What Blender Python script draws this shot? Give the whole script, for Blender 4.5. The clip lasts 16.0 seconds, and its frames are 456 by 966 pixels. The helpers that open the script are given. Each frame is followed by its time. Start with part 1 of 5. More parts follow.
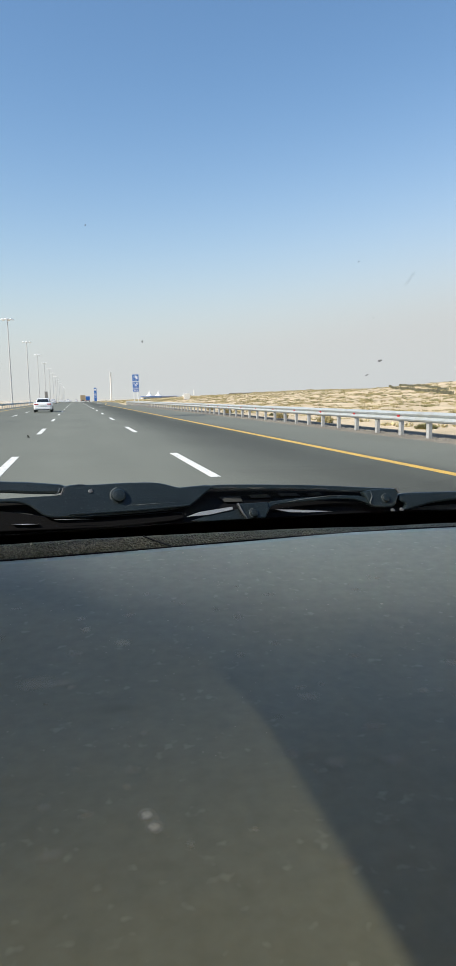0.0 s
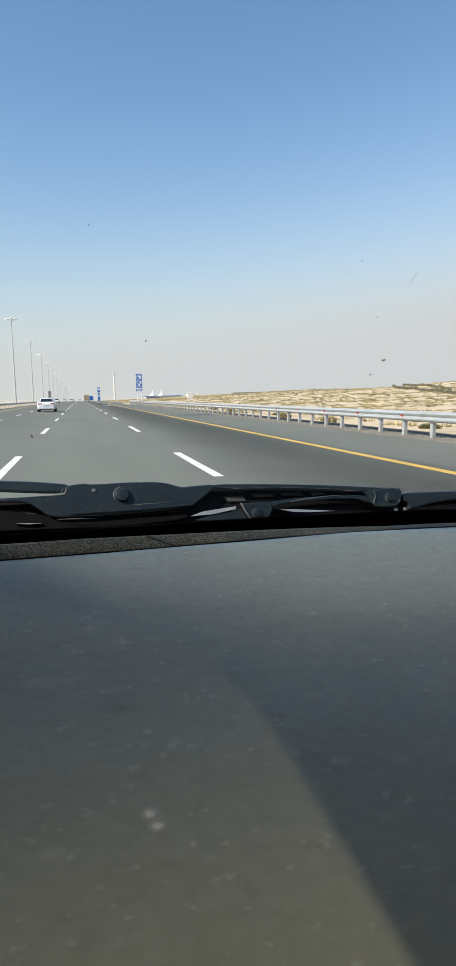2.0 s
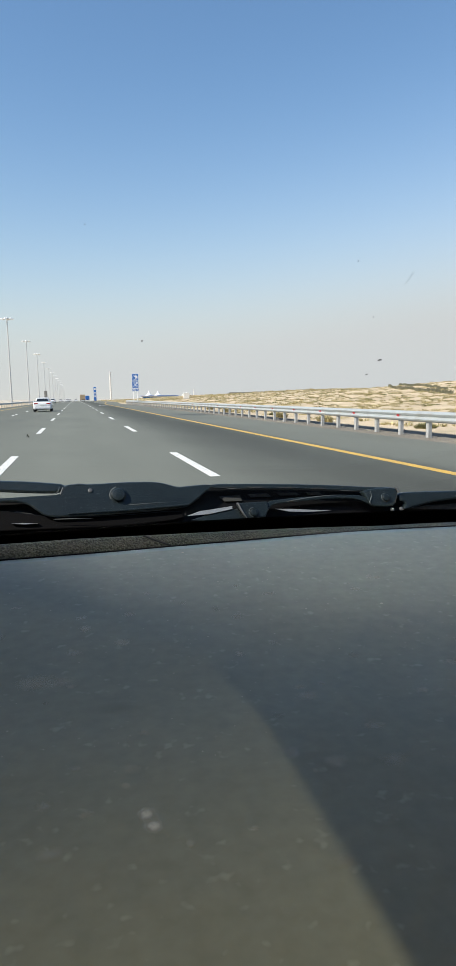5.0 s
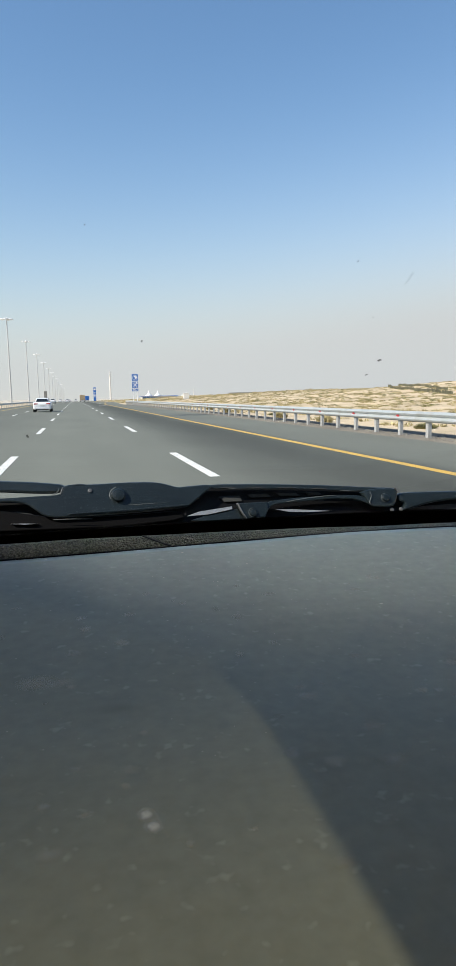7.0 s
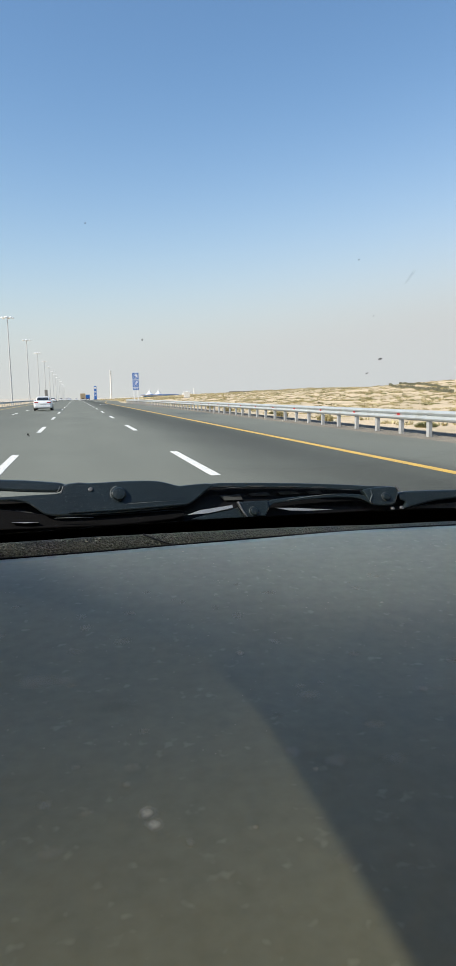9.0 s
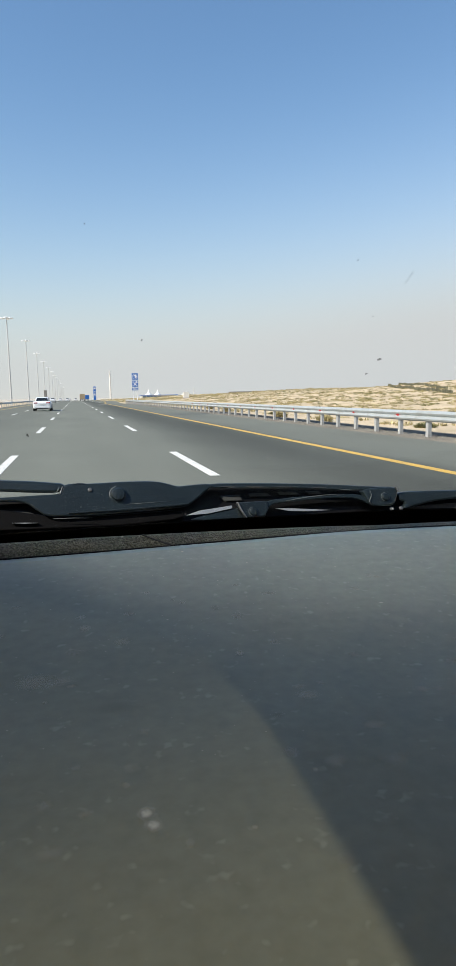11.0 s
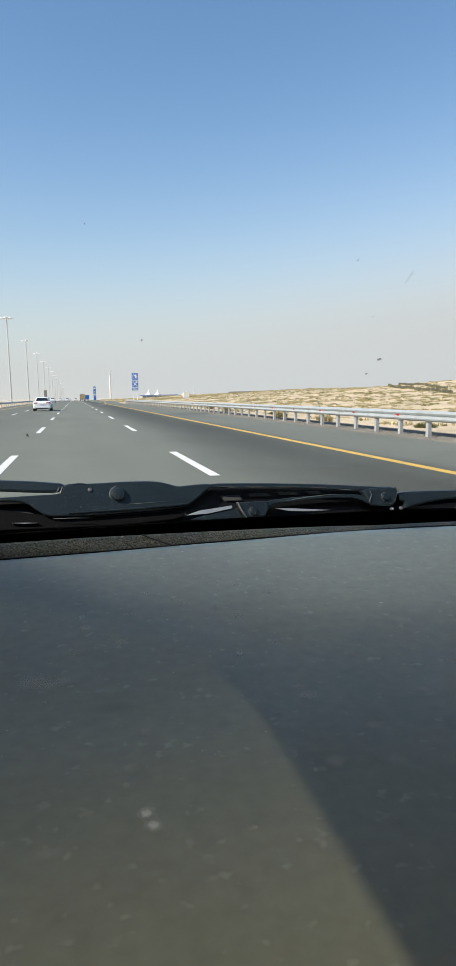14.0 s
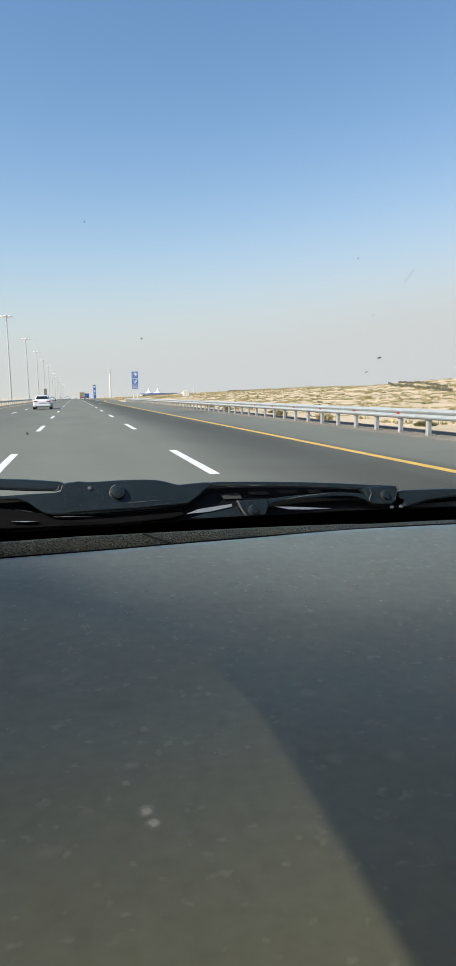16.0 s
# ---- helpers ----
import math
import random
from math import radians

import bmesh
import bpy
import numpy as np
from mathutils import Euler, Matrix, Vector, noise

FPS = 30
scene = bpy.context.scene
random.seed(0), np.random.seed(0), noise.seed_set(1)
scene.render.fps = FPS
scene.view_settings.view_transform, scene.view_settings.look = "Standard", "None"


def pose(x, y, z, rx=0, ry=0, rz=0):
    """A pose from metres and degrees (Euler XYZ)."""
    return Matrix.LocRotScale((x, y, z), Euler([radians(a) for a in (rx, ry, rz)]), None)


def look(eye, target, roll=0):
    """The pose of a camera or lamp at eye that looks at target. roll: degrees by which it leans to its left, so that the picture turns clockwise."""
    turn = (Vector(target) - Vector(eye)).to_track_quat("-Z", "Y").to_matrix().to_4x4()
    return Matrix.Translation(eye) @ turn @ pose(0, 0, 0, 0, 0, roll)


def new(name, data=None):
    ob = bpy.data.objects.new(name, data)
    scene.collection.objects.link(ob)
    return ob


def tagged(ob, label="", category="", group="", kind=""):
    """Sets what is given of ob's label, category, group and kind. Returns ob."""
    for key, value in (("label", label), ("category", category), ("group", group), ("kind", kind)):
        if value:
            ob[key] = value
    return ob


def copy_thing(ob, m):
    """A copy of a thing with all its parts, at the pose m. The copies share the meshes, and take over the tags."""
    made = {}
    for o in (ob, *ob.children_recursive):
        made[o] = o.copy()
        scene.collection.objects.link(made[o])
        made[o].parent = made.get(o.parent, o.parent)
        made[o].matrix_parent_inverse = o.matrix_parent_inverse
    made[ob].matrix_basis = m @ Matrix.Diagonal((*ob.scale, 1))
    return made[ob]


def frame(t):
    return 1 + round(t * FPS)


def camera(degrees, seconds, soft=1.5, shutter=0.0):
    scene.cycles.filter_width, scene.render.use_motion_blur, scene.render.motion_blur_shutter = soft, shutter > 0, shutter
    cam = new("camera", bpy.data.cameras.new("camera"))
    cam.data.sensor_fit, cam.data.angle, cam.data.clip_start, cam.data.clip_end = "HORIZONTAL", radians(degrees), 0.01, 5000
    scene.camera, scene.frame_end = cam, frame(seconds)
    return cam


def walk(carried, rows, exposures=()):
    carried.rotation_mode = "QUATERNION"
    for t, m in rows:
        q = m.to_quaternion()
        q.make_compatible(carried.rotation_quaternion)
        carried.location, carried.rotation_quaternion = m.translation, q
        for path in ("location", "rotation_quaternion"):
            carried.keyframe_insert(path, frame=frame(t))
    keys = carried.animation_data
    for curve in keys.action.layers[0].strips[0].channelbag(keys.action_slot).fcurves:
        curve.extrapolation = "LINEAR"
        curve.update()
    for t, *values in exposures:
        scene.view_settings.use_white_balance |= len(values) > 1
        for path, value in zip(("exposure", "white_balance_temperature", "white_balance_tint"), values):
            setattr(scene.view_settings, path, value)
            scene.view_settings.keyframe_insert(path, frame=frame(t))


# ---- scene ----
EXPOSURE = 0.70
EYE = (0.0, 0.0, 1.335)


def view(yaw, pitch):
    """Camera pose in the car: degrees to the right of the road's line and below the horizon."""
    y, p = radians(yaw), radians(pitch)
    aim = (math.sin(y) * math.cos(p), math.cos(y) * math.cos(p), EYE[2] - math.sin(p))
    return look(EYE, aim, -1.11)


# the phone trembles on its holder in the car: seconds, yaw, pitch
SHAKE = [(0.0, 12.84, 7.60), (0.5, 12.79, 7.68), (1.0, 12.71, 7.65), (1.5, 12.68, 7.63), (2.0, 12.55, 7.63), (2.5, 12.69, 7.60),
         (3.0, 12.82, 7.60), (3.5, 12.80, 7.68), (4.0, 12.82, 7.63), (5.2, 12.88, 7.66), (6.5, 12.93, 7.68), (7.0, 12.89, 7.63),
         (7.5, 12.82, 7.65), (8.0, 12.82, 7.71), (9.2, 12.84, 7.75), (10.5, 12.87, 7.79), (11.0, 12.89, 7.71), (11.5, 12.95, 7.74),
         (12.0, 13.00, 7.79), (12.5, 13.03, 7.79), (13.0, 13.07, 7.76), (13.5, 12.95, 7.79), (14.0, 12.89, 7.71), (14.5, 12.84, 7.79),
         (15.0, 12.82, 7.79), (15.5, 12.89, 7.92), (16.0, 12.89, 7.85)]
cam = camera(38.32, 16.0, soft=1.25)
walk(cam, [(t, view(a, b)) for t, a, b in SHAKE], exposures=[(0.0, EXPOSURE), (16.0, EXPOSURE)])

# ---- light: sun from the left and a little behind, hazy desert sky ----
world = bpy.data.worlds.new("sky")
scene.world = world
world.use_nodes = True
wn = world.node_tree.nodes
sky = wn.new("ShaderNodeTexSky")
sky.sky_type, sky.sun_disc = "NISHITA", False
sky.sun_elevation, sky.sun_rotation = radians(40), radians(254)
sky.altitude, sky.air_density, sky.dust_density, sky.ozone_density = 10, 1.3, 0.0, 5.3
wl = world.node_tree.links
# dusty air turns the bright low sky into an even warm grey
split, dusty, mixed = wn.new("ShaderNodeSeparateColor"), wn.new("ShaderNodeMapRange"), wn.new("ShaderNodeMix")
dusty.interpolation_type = "SMOOTHSTEP"
dusty.inputs["From Min"].default_value, dusty.inputs["From Max"].default_value = 1.8, 6.8
mixed.data_type = "RGBA"
wl.new(sky.outputs[0], split.inputs[0])
wl.new(split.outputs[1], dusty.inputs["Value"])
wl.new(dusty.outputs[0], mixed.inputs["Factor"])
clear_air = wn.new("ShaderNodeVectorMath")
clear_air.operation = "MULTIPLY"
clear_air.inputs[1].default_value = (0.945, 0.988, 0.988)
wl.new(sky.outputs[0], clear_air.inputs[0])
wl.new(clear_air.outputs[0], mixed.inputs["A"])
mixed.inputs["B"].default_value = (4.04, 4.15, 4.20, 1)
wl.new(mixed.outputs["Result"], wn["Background"].inputs[0])
wn["Background"].inputs[1].default_value = 0.101
sun_data = bpy.data.lights.new("sun", "SUN")
sun_data.energy, sun_data.angle, sun_data.color = 4.15, radians(0.53), (1.0, 0.93, 0.82)
sun_data.cycles.use_multiple_importance_sampling = False
sun = new("sun", sun_data)
sun.matrix_world = look((-50 * math.cos(radians(16)), -50 * math.sin(radians(16)), 50 * math.tan(radians(40)) + 5), (0, 0, 5))


# ---- materials ----
def material(name, base, rough=0.6, metal=0.0, vary=0.15, scale=4.0, fine=0.1, fine_scale=60.0, bump=0.0, bump_scale=80.0,
             spec=0.5, stretch=(1, 1, 1), dirt=None, dirt_amount=0.0, dirt_scale=1.5, island=0.0):
    """A surface with broad blotches, fine grain, relief, and patches of dirt."""
    m = bpy.data.materials.new(name)
    m.use_nodes = True
    n, l = m.node_tree.nodes, m.node_tree.links
    b = n["Principled BSDF"]
    b.inputs["Roughness"].default_value, b.inputs["Metallic"].default_value = rough, metal
    b.inputs["Specular IOR Level"].default_value = spec
    tc, mp = n.new("ShaderNodeTexCoord"), n.new("ShaderNodeMapping")
    mp.inputs["Scale"].default_value = stretch
    l.new(tc.outputs["Object"], mp.inputs["Vector"])
    out = None
    for s, amount, detail in ((scale, vary, 4), (fine_scale, fine, 2)):
        nz = n.new("ShaderNodeTexNoise")
        nz.inputs["Scale"].default_value, nz.inputs["Detail"].default_value = s, detail
        l.new(mp.outputs[0], nz.inputs["Vector"])
        rng = n.new("ShaderNodeMapRange")
        rng.inputs["From Min"].default_value, rng.inputs["From Max"].default_value = 0.25, 0.75
        rng.inputs["To Min"].default_value, rng.inputs["To Max"].default_value = 1 - amount, 1 + amount
        l.new(nz.outputs["Fac"], rng.inputs["Value"])
        if out is None:
            out = rng.outputs[0]
        else:
            mul = n.new("ShaderNodeMath")
            mul.operation = "MULTIPLY"
            l.new(out, mul.inputs[0]), l.new(rng.outputs[0], mul.inputs[1])
            out = mul.outputs[0]
    if island:
        geo, rng = n.new("ShaderNodeNewGeometry"), n.new("ShaderNodeMapRange")
        rng.inputs["To Min"].default_value, rng.inputs["To Max"].default_value = 1 - island, 1 + island
        l.new(geo.outputs["Random Per Island"], rng.inputs["Value"])
        mul = n.new("ShaderNodeMath")
        mul.operation = "MULTIPLY"
        l.new(out, mul.inputs[0]), l.new(rng.outputs[0], mul.inputs[1])
        out = mul.outputs[0]
    col = n.new("ShaderNodeVectorMath")
    col.operation = "SCALE"
    col.inputs[0].default_value = base
    l.new(out, col.inputs["Scale"])
    last = col.outputs[0]
    if dirt:
        nz = n.new("ShaderNodeTexNoise")
        nz.inputs["Scale"].default_value, nz.inputs["Detail"].default_value = dirt_scale, 6
        l.new(mp.outputs[0], nz.inputs["Vector"])
        rng = n.new("ShaderNodeMapRange")
        rng.inputs["From Min"].default_value, rng.inputs["From Max"].default_value = 0.5, 0.68
        rng.inputs["To Max"].default_value = dirt_amount
        l.new(nz.outputs["Fac"], rng.inputs["Value"])
        mix = n.new("ShaderNodeMix")
        mix.data_type = "RGBA"
        l.new(rng.outputs[0], mix.inputs["Factor"])
        l.new(last, mix.inputs["A"])
        mix.inputs["B"].default_value = (*dirt, 1)
        last = mix.outputs["Result"]
    l.new(last, b.inputs["Base Color"])
    if bump:
        nz, bp = n.new("ShaderNodeTexNoise"), n.new("ShaderNodeBump")
        nz.inputs["Scale"].default_value, nz.inputs["Detail"].default_value = bump_scale, 3
        l.new(mp.outputs[0], nz.inputs["Vector"])
        bp.inputs["Strength"].default_value, bp.inputs["Distance"].default_value = min(1, bump * 10), bump * 0.1
        l.new(nz.outputs["Fac"], bp.inputs["Height"])
        l.new(bp.outputs[0], b.inputs["Normal"])
    return m


def asphalt_material():
    """Grey asphalt, bleached on the travelled lanes, with a dark newer lane before the yellow line."""
    m = material("asphalt", (1, 1, 1), 0.85, vary=0.12, scale=0.45, fine=0.24, fine_scale=48, bump=0.006, bump_scale=60, spec=0.25,
                 stretch=(1, 0.3, 1))
    n, l = m.node_tree.nodes, m.node_tree.links
    tc, sep, rng, ramp = (n.new("ShaderNodeTexCoord"), n.new("ShaderNodeSeparateXYZ"), n.new("ShaderNodeMapRange"),
                          n.new("ShaderNodeValToRGB"))
    nz = n.new("ShaderNodeTexNoise")
    nz.inputs["Scale"].default_value, nz.inputs["Detail"].default_value = 0.15, 5
    add, sh = n.new("ShaderNodeMath"), n.new("ShaderNodeMath")
    l.new(tc.outputs["Object"], sep.inputs[0])
    l.new(tc.outputs["Object"], nz.inputs["Vector"])
    sh.operation, sh.inputs[1].default_value, sh.inputs[2].default_value = "MULTIPLY_ADD", 0.8, -0.4
    l.new(nz.outputs["Fac"], sh.inputs[0])
    l.new(sep.outputs[0], add.inputs[0]), l.new(sh.outputs[0], add.inputs[1])
    rng.inputs["From Min"].default_value, rng.inputs["From Max"].default_value = -14, 10
    l.new(add.outputs[0], rng.inputs["Value"])
    l.new(rng.outputs[0], ramp.inputs["Fac"])
    stops = [(-14, 0.15), (-9, 0.15), (-7, 0.135), (-3.3, 0.145), (-0.6, 0.168), (0.4, 0.156), (1.4, 0.165), (2.4, 0.148), (3.2, 0.104),
             (4.2, 0.074), (5.0, 0.066), (5.8, 0.09), (6.4, 0.145), (9.2, 0.155)]
    el = ramp.color_ramp.elements
    while len(el) < len(stops):
        el.new(0.5)
    for e, (x, v) in zip(el, stops):
        e.position, e.color = (x + 14) / 24, (v * 0.99, v * 1.03, v * 0.86, 1)
    src = next(k.from_socket for k in l if k.to_socket.name == "Base Color")
    mul = n.new("ShaderNodeVectorMath")
    mul.operation = "MULTIPLY"
    l.new(src, mul.inputs[0]), l.new(ramp.outputs[0], mul.inputs[1])
    l.new(mul.outputs[0], n["Principled BSDF"].inputs["Base Color"])
    return m


def glass_material(name, tint=(1, 1, 1)):
    m = bpy.data.materials.new(name)
    m.use_nodes = True
    b = m.node_tree.nodes["Principled BSDF"]
    b.inputs["Base Color"].default_value = (*tint, 1)
    b.inputs["Roughness"].default_value, b.inputs["Transmission Weight"].default_value, b.inputs["IOR"].default_value = 0.0, 1.0, 1.20
    return m


ASPHALT = asphalt_material()
SAND = material("desert_sand", (0.56, 0.45, 0.31), 0.95, vary=0.14, scale=0.12, fine=0.12, fine_scale=1.3, bump=0.6, bump_scale=1.2, spec=0.1,
                dirt=(0.34, 0.28, 0.17), dirt_amount=0.5, dirt_scale=0.22)
GRAVEL = material("verge_gravel", (0.215, 0.19, 0.155), 0.95, vary=0.2, scale=0.8, fine=0.5, fine_scale=18, bump=0.2, bump_scale=25, spec=0.1)
WHITE_LINE = material("white_road_paint", (0.74, 0.73, 0.69), 0.7, vary=0.08, scale=2, fine=0.12, fine_scale=50, dirt=(0.26, 0.26, 0.24),
                      dirt_amount=0.5, dirt_scale=8)
YELLOW_LINE = material("yellow_road_paint", (0.63, 0.395, 0.075), 0.7, vary=0.12, scale=0.8, fine=0.15, fine_scale=40, dirt=(0.25, 0.2, 0.12),
                       dirt_amount=0.35, dirt_scale=3)
STEEL = material("galvanised_steel", (0.48, 0.505, 0.505), 0.45, metal=0.35, vary=0.08, scale=1.5, fine=0.08, fine_scale=30, dirt=(0.32, 0.28, 0.22),
                 dirt_amount=0.3, dirt_scale=2)
POST_STEEL = material("weathered_post_steel", (0.42, 0.42, 0.41), 0.6, metal=0.2, vary=0.15, scale=3, fine=0.1, fine_scale=30, dirt=(0.22, 0.19, 0.15),
                      dirt_amount=0.5, dirt_scale=4)
RED = material("red_reflector", (0.45, 0.012, 0.015), 0.3, vary=0.05)
# grey lightened to stand in for haze before the far masts
MAST_GREY = material("mast_grey_paint", (0.52, 0.535, 0.54), 0.5, metal=0.3, vary=0.08, scale=0.6)
LAMP_WHITE = material("lamp_housing_white", (0.75, 0.76, 0.76), 0.4, vary=0.05)
SIGN_BLUE = material("sign_blue_sheet", (0.014, 0.12, 0.42), 0.35, vary=0.05, scale=1.5)
SIGN_WHITE = material("sign_white_sheet", (0.80, 0.80, 0.80), 0.4, vary=0.04, scale=2)
WHITE_WALL = material("white_plaster", (0.72, 0.70, 0.66), 0.8, vary=0.07, scale=0.3)
CONCRETE = material("pale_concrete", (0.45, 0.42, 0.37), 0.9, vary=0.12, scale=0.6, bump=0.02)
DARK_PANEL = material("grey_hoarding", (0.20, 0.20, 0.19), 0.8, vary=0.1, scale=0.3)
BLUE_GLASS = material("blue_curtain_glass", (0.05, 0.16, 0.32), 0.15, vary=0.1, scale=0.5)
MEMBRANE = material("white_tent_membrane", (0.82, 0.82, 0.80), 0.7, vary=0.04)
SCRUB = material("dry_desert_scrub", (0.38, 0.325, 0.17), 0.9, vary=0.3, scale=0.4, fine=0.2, fine_scale=8, spec=0.1, island=0.35)
SCRUB_DARK = material("green_desert_bush", (0.25, 0.235, 0.115), 0.85, vary=0.3, scale=1.5, fine=0.2, fine_scale=12, spec=0.15, island=0.4)
BARK = material("grey_twigs", (0.16, 0.12, 0.08), 0.9, vary=0.2, scale=8)
WEATHERED = material("weathered_fence_wood", (0.13, 0.125, 0.08), 0.9, vary=0.25, scale=1.5, fine=0.15, fine_scale=10, island=0.3)
CAR_WHITE = material("white_car_paint", (0.72, 0.73, 0.74), 0.25, vary=0.02, scale=1, fine=0.0)
CAR_GLASS = material("tinted_car_glass", (0.015, 0.018, 0.02), 0.08, vary=0.05)
BLACK_PLASTIC = material("black_plastic", (0.02, 0.02, 0.021), 0.55, vary=0.1, scale=6, bump=0.02, bump_scale=60)
RUBBER = material("tyre_rubber", (0.018, 0.018, 0.018), 0.85, vary=0.15, scale=6)
RIM = material("alloy_rim", (0.45, 0.46, 0.47), 0.35, metal=0.8, vary=0.05)
TAIL_RED = material("tail_light_red", (0.35, 0.01, 0.012), 0.2, vary=0.05)
PLATE = material("plain_plate", (0.6, 0.6, 0.57), 0.5, vary=0.05)
TRUCK_ORANGE = material("faded_orange_paint", (0.42, 0.17, 0.06), 0.6, vary=0.15, scale=1)
TRUCK_TAN = material("tan_tarpaulin", (0.38, 0.29, 0.18), 0.85, vary=0.12, scale=1.2)
DASH = material("dark_dash_vinyl", (0.268, 0.281, 0.232), 0.58, vary=0.06, scale=7, fine=0.08, fine_scale=75, bump=0.0015, bump_scale=300,
                spec=0.01, dirt=(0.33, 0.34, 0.275), dirt_amount=0.14, dirt_scale=30)
def worn_gloss(m, low, high, scale):
    """Lets the gloss come and go in wiped and dusty patches."""
    n, l = m.node_tree.nodes, m.node_tree.links
    tc, nz, rng = n.new("ShaderNodeTexCoord"), n.new("ShaderNodeTexNoise"), n.new("ShaderNodeMapRange")
    nz.inputs["Scale"].default_value, nz.inputs["Detail"].default_value = scale, 5
    rng.inputs["From Min"].default_value, rng.inputs["From Max"].default_value = 0.35, 0.65
    rng.inputs["To Min"].default_value, rng.inputs["To Max"].default_value = low, high
    l.new(tc.outputs["Object"], nz.inputs["Vector"]), l.new(nz.outputs["Fac"], rng.inputs["Value"])
    l.new(rng.outputs[0], n["Principled BSDF"].inputs["Roughness"])


worn_gloss(DASH, 0.50, 0.58, 22)
# blue sheen stands in for sky reflected off the vinyl at low angles
vinyl = DASH.node_tree.nodes["Principled BSDF"].inputs
vinyl["Sheen Weight"].default_value, vinyl["Sheen Roughness"].default_value = 0.36, 0.48
vinyl["Sheen Tint"].default_value = (0.29, 0.58, 1.0, 1)
LIP = material("grained_dash_plastic", (0.120, 0.116, 0.084), 0.46, vary=0.1, scale=9, fine=0.05, fine_scale=90, spec=0.4)


def leather_grain(m, scale, depth, dark):
    """Pressed leather grain: rounded pebbles with creases between them, the creases' shade put into the colour."""
    n, l = m.node_tree.nodes, m.node_tree.links
    tc, wob, add, cell, rng, bp, tone = (n.new("ShaderNodeTexCoord"), n.new("ShaderNodeTexNoise"), n.new("ShaderNodeMixRGB"), n.new("ShaderNodeTexVoronoi"),
                                         n.new("ShaderNodeMapRange"), n.new("ShaderNodeBump"), n.new("ShaderNodeVectorMath"))
    wob.inputs["Scale"].default_value, add.blend_type, add.inputs[0].default_value = scale * 0.8, "LINEAR_LIGHT", 0.6 / scale
    cell.feature, cell.inputs["Scale"].default_value = "SMOOTH_F1", scale
    rng.inputs["From Min"].default_value, rng.inputs["From Max"].default_value = 0.15, 0.6
    rng.inputs["To Min"].default_value, rng.inputs["To Max"].default_value = 1.0, dark
    bp.invert, bp.inputs["Strength"].default_value, bp.inputs["Distance"].default_value = True, 1.0, depth
    l.new(tc.outputs["Object"], wob.inputs["Vector"]), l.new(tc.outputs["Object"], add.inputs[1]), l.new(wob.outputs["Color"], add.inputs[2])
    l.new(add.outputs[0], cell.inputs["Vector"]), l.new(cell.outputs["Distance"], bp.inputs["Height"]), l.new(cell.outputs["Distance"], rng.inputs["Value"])
    b = n["Principled BSDF"]
    src = next(k.from_socket for k in l if k.to_socket == b.inputs["Base Color"])
    tone.operation = "SCALE"
    l.new(src, tone.inputs[0]), l.new(rng.outputs[0], tone.inputs["Scale"]), l.new(tone.outputs[0], b.inputs["Base Color"])
    l.new(bp.outputs[0], b.inputs["Normal"])


leather_grain(LIP, 420, 0.0035, 0.3)
FRIT = material("black_glass_band", (0.003, 0.003, 0.003), 0.8, vary=0.05, spec=0.05)
WIPER_BLACK = material("black_wiper_enamel", (0.0075, 0.0128, 0.0140), 0.34, vary=0.25, scale=14, fine=0.2, fine_scale=300, bump=0.004, bump_scale=160,
                       dirt=(0.06, 0.074, 0.084), dirt_amount=0.10, dirt_scale=260)
# pale enamel for rubbed edges and for glints put into colour
SCUFF_GLINT = material("scuffed_glint_enamel", (0.085, 0.098, 0.10), 0.5, vary=0.5, scale=120, fine=0.3, fine_scale=400)
WIPER_RUBBER = material("wiper_rubber", (0.004, 0.004, 0.0045), 0.7, vary=0.15, scale=20, spec=0.08)
BRIGHT_STEEL = material("bright_spring_steel", (0.42, 0.43, 0.43), 0.4, metal=0.6, vary=0.05, scale=20)
DULL_STEEL = material("dull_worn_steel", (0.13, 0.135, 0.14), 0.5, metal=0.4, vary=0.3, scale=40)
COWL = material("cowl_plastic", (0.0035, 0.0035, 0.004), 0.55, vary=0.15, scale=10, bump=0.01, bump_scale=120, spec=0.2)
SLOT = material("grey_cowl_slot", (0.035, 0.037, 0.036), 0.7, vary=0.1, scale=20)
def specks(m, scale, start, full, amount, colour):
    """Strews small pale grains over a surface."""
    n, l = m.node_tree.nodes, m.node_tree.links
    b = n["Principled BSDF"]
    src = next(k.from_socket for k in l if k.to_socket == b.inputs["Base Color"])
    tc, nz, rng, mix = n.new("ShaderNodeTexCoord"), n.new("ShaderNodeTexNoise"), n.new("ShaderNodeMapRange"), n.new("ShaderNodeMix")
    nz.inputs["Scale"].default_value, nz.inputs["Detail"].default_value = scale, 1
    rng.inputs["From Min"].default_value, rng.inputs["From Max"].default_value, rng.inputs["To Max"].default_value = start, full, amount
    mix.data_type, mix.inputs["B"].default_value = "RGBA", (*colour, 1)
    l.new(tc.outputs["Object"], nz.inputs["Vector"]), l.new(nz.outputs["Fac"], rng.inputs["Value"])
    l.new(rng.outputs[0], mix.inputs["Factor"]), l.new(src, mix.inputs["A"]), l.new(mix.outputs["Result"], b.inputs["Base Color"])


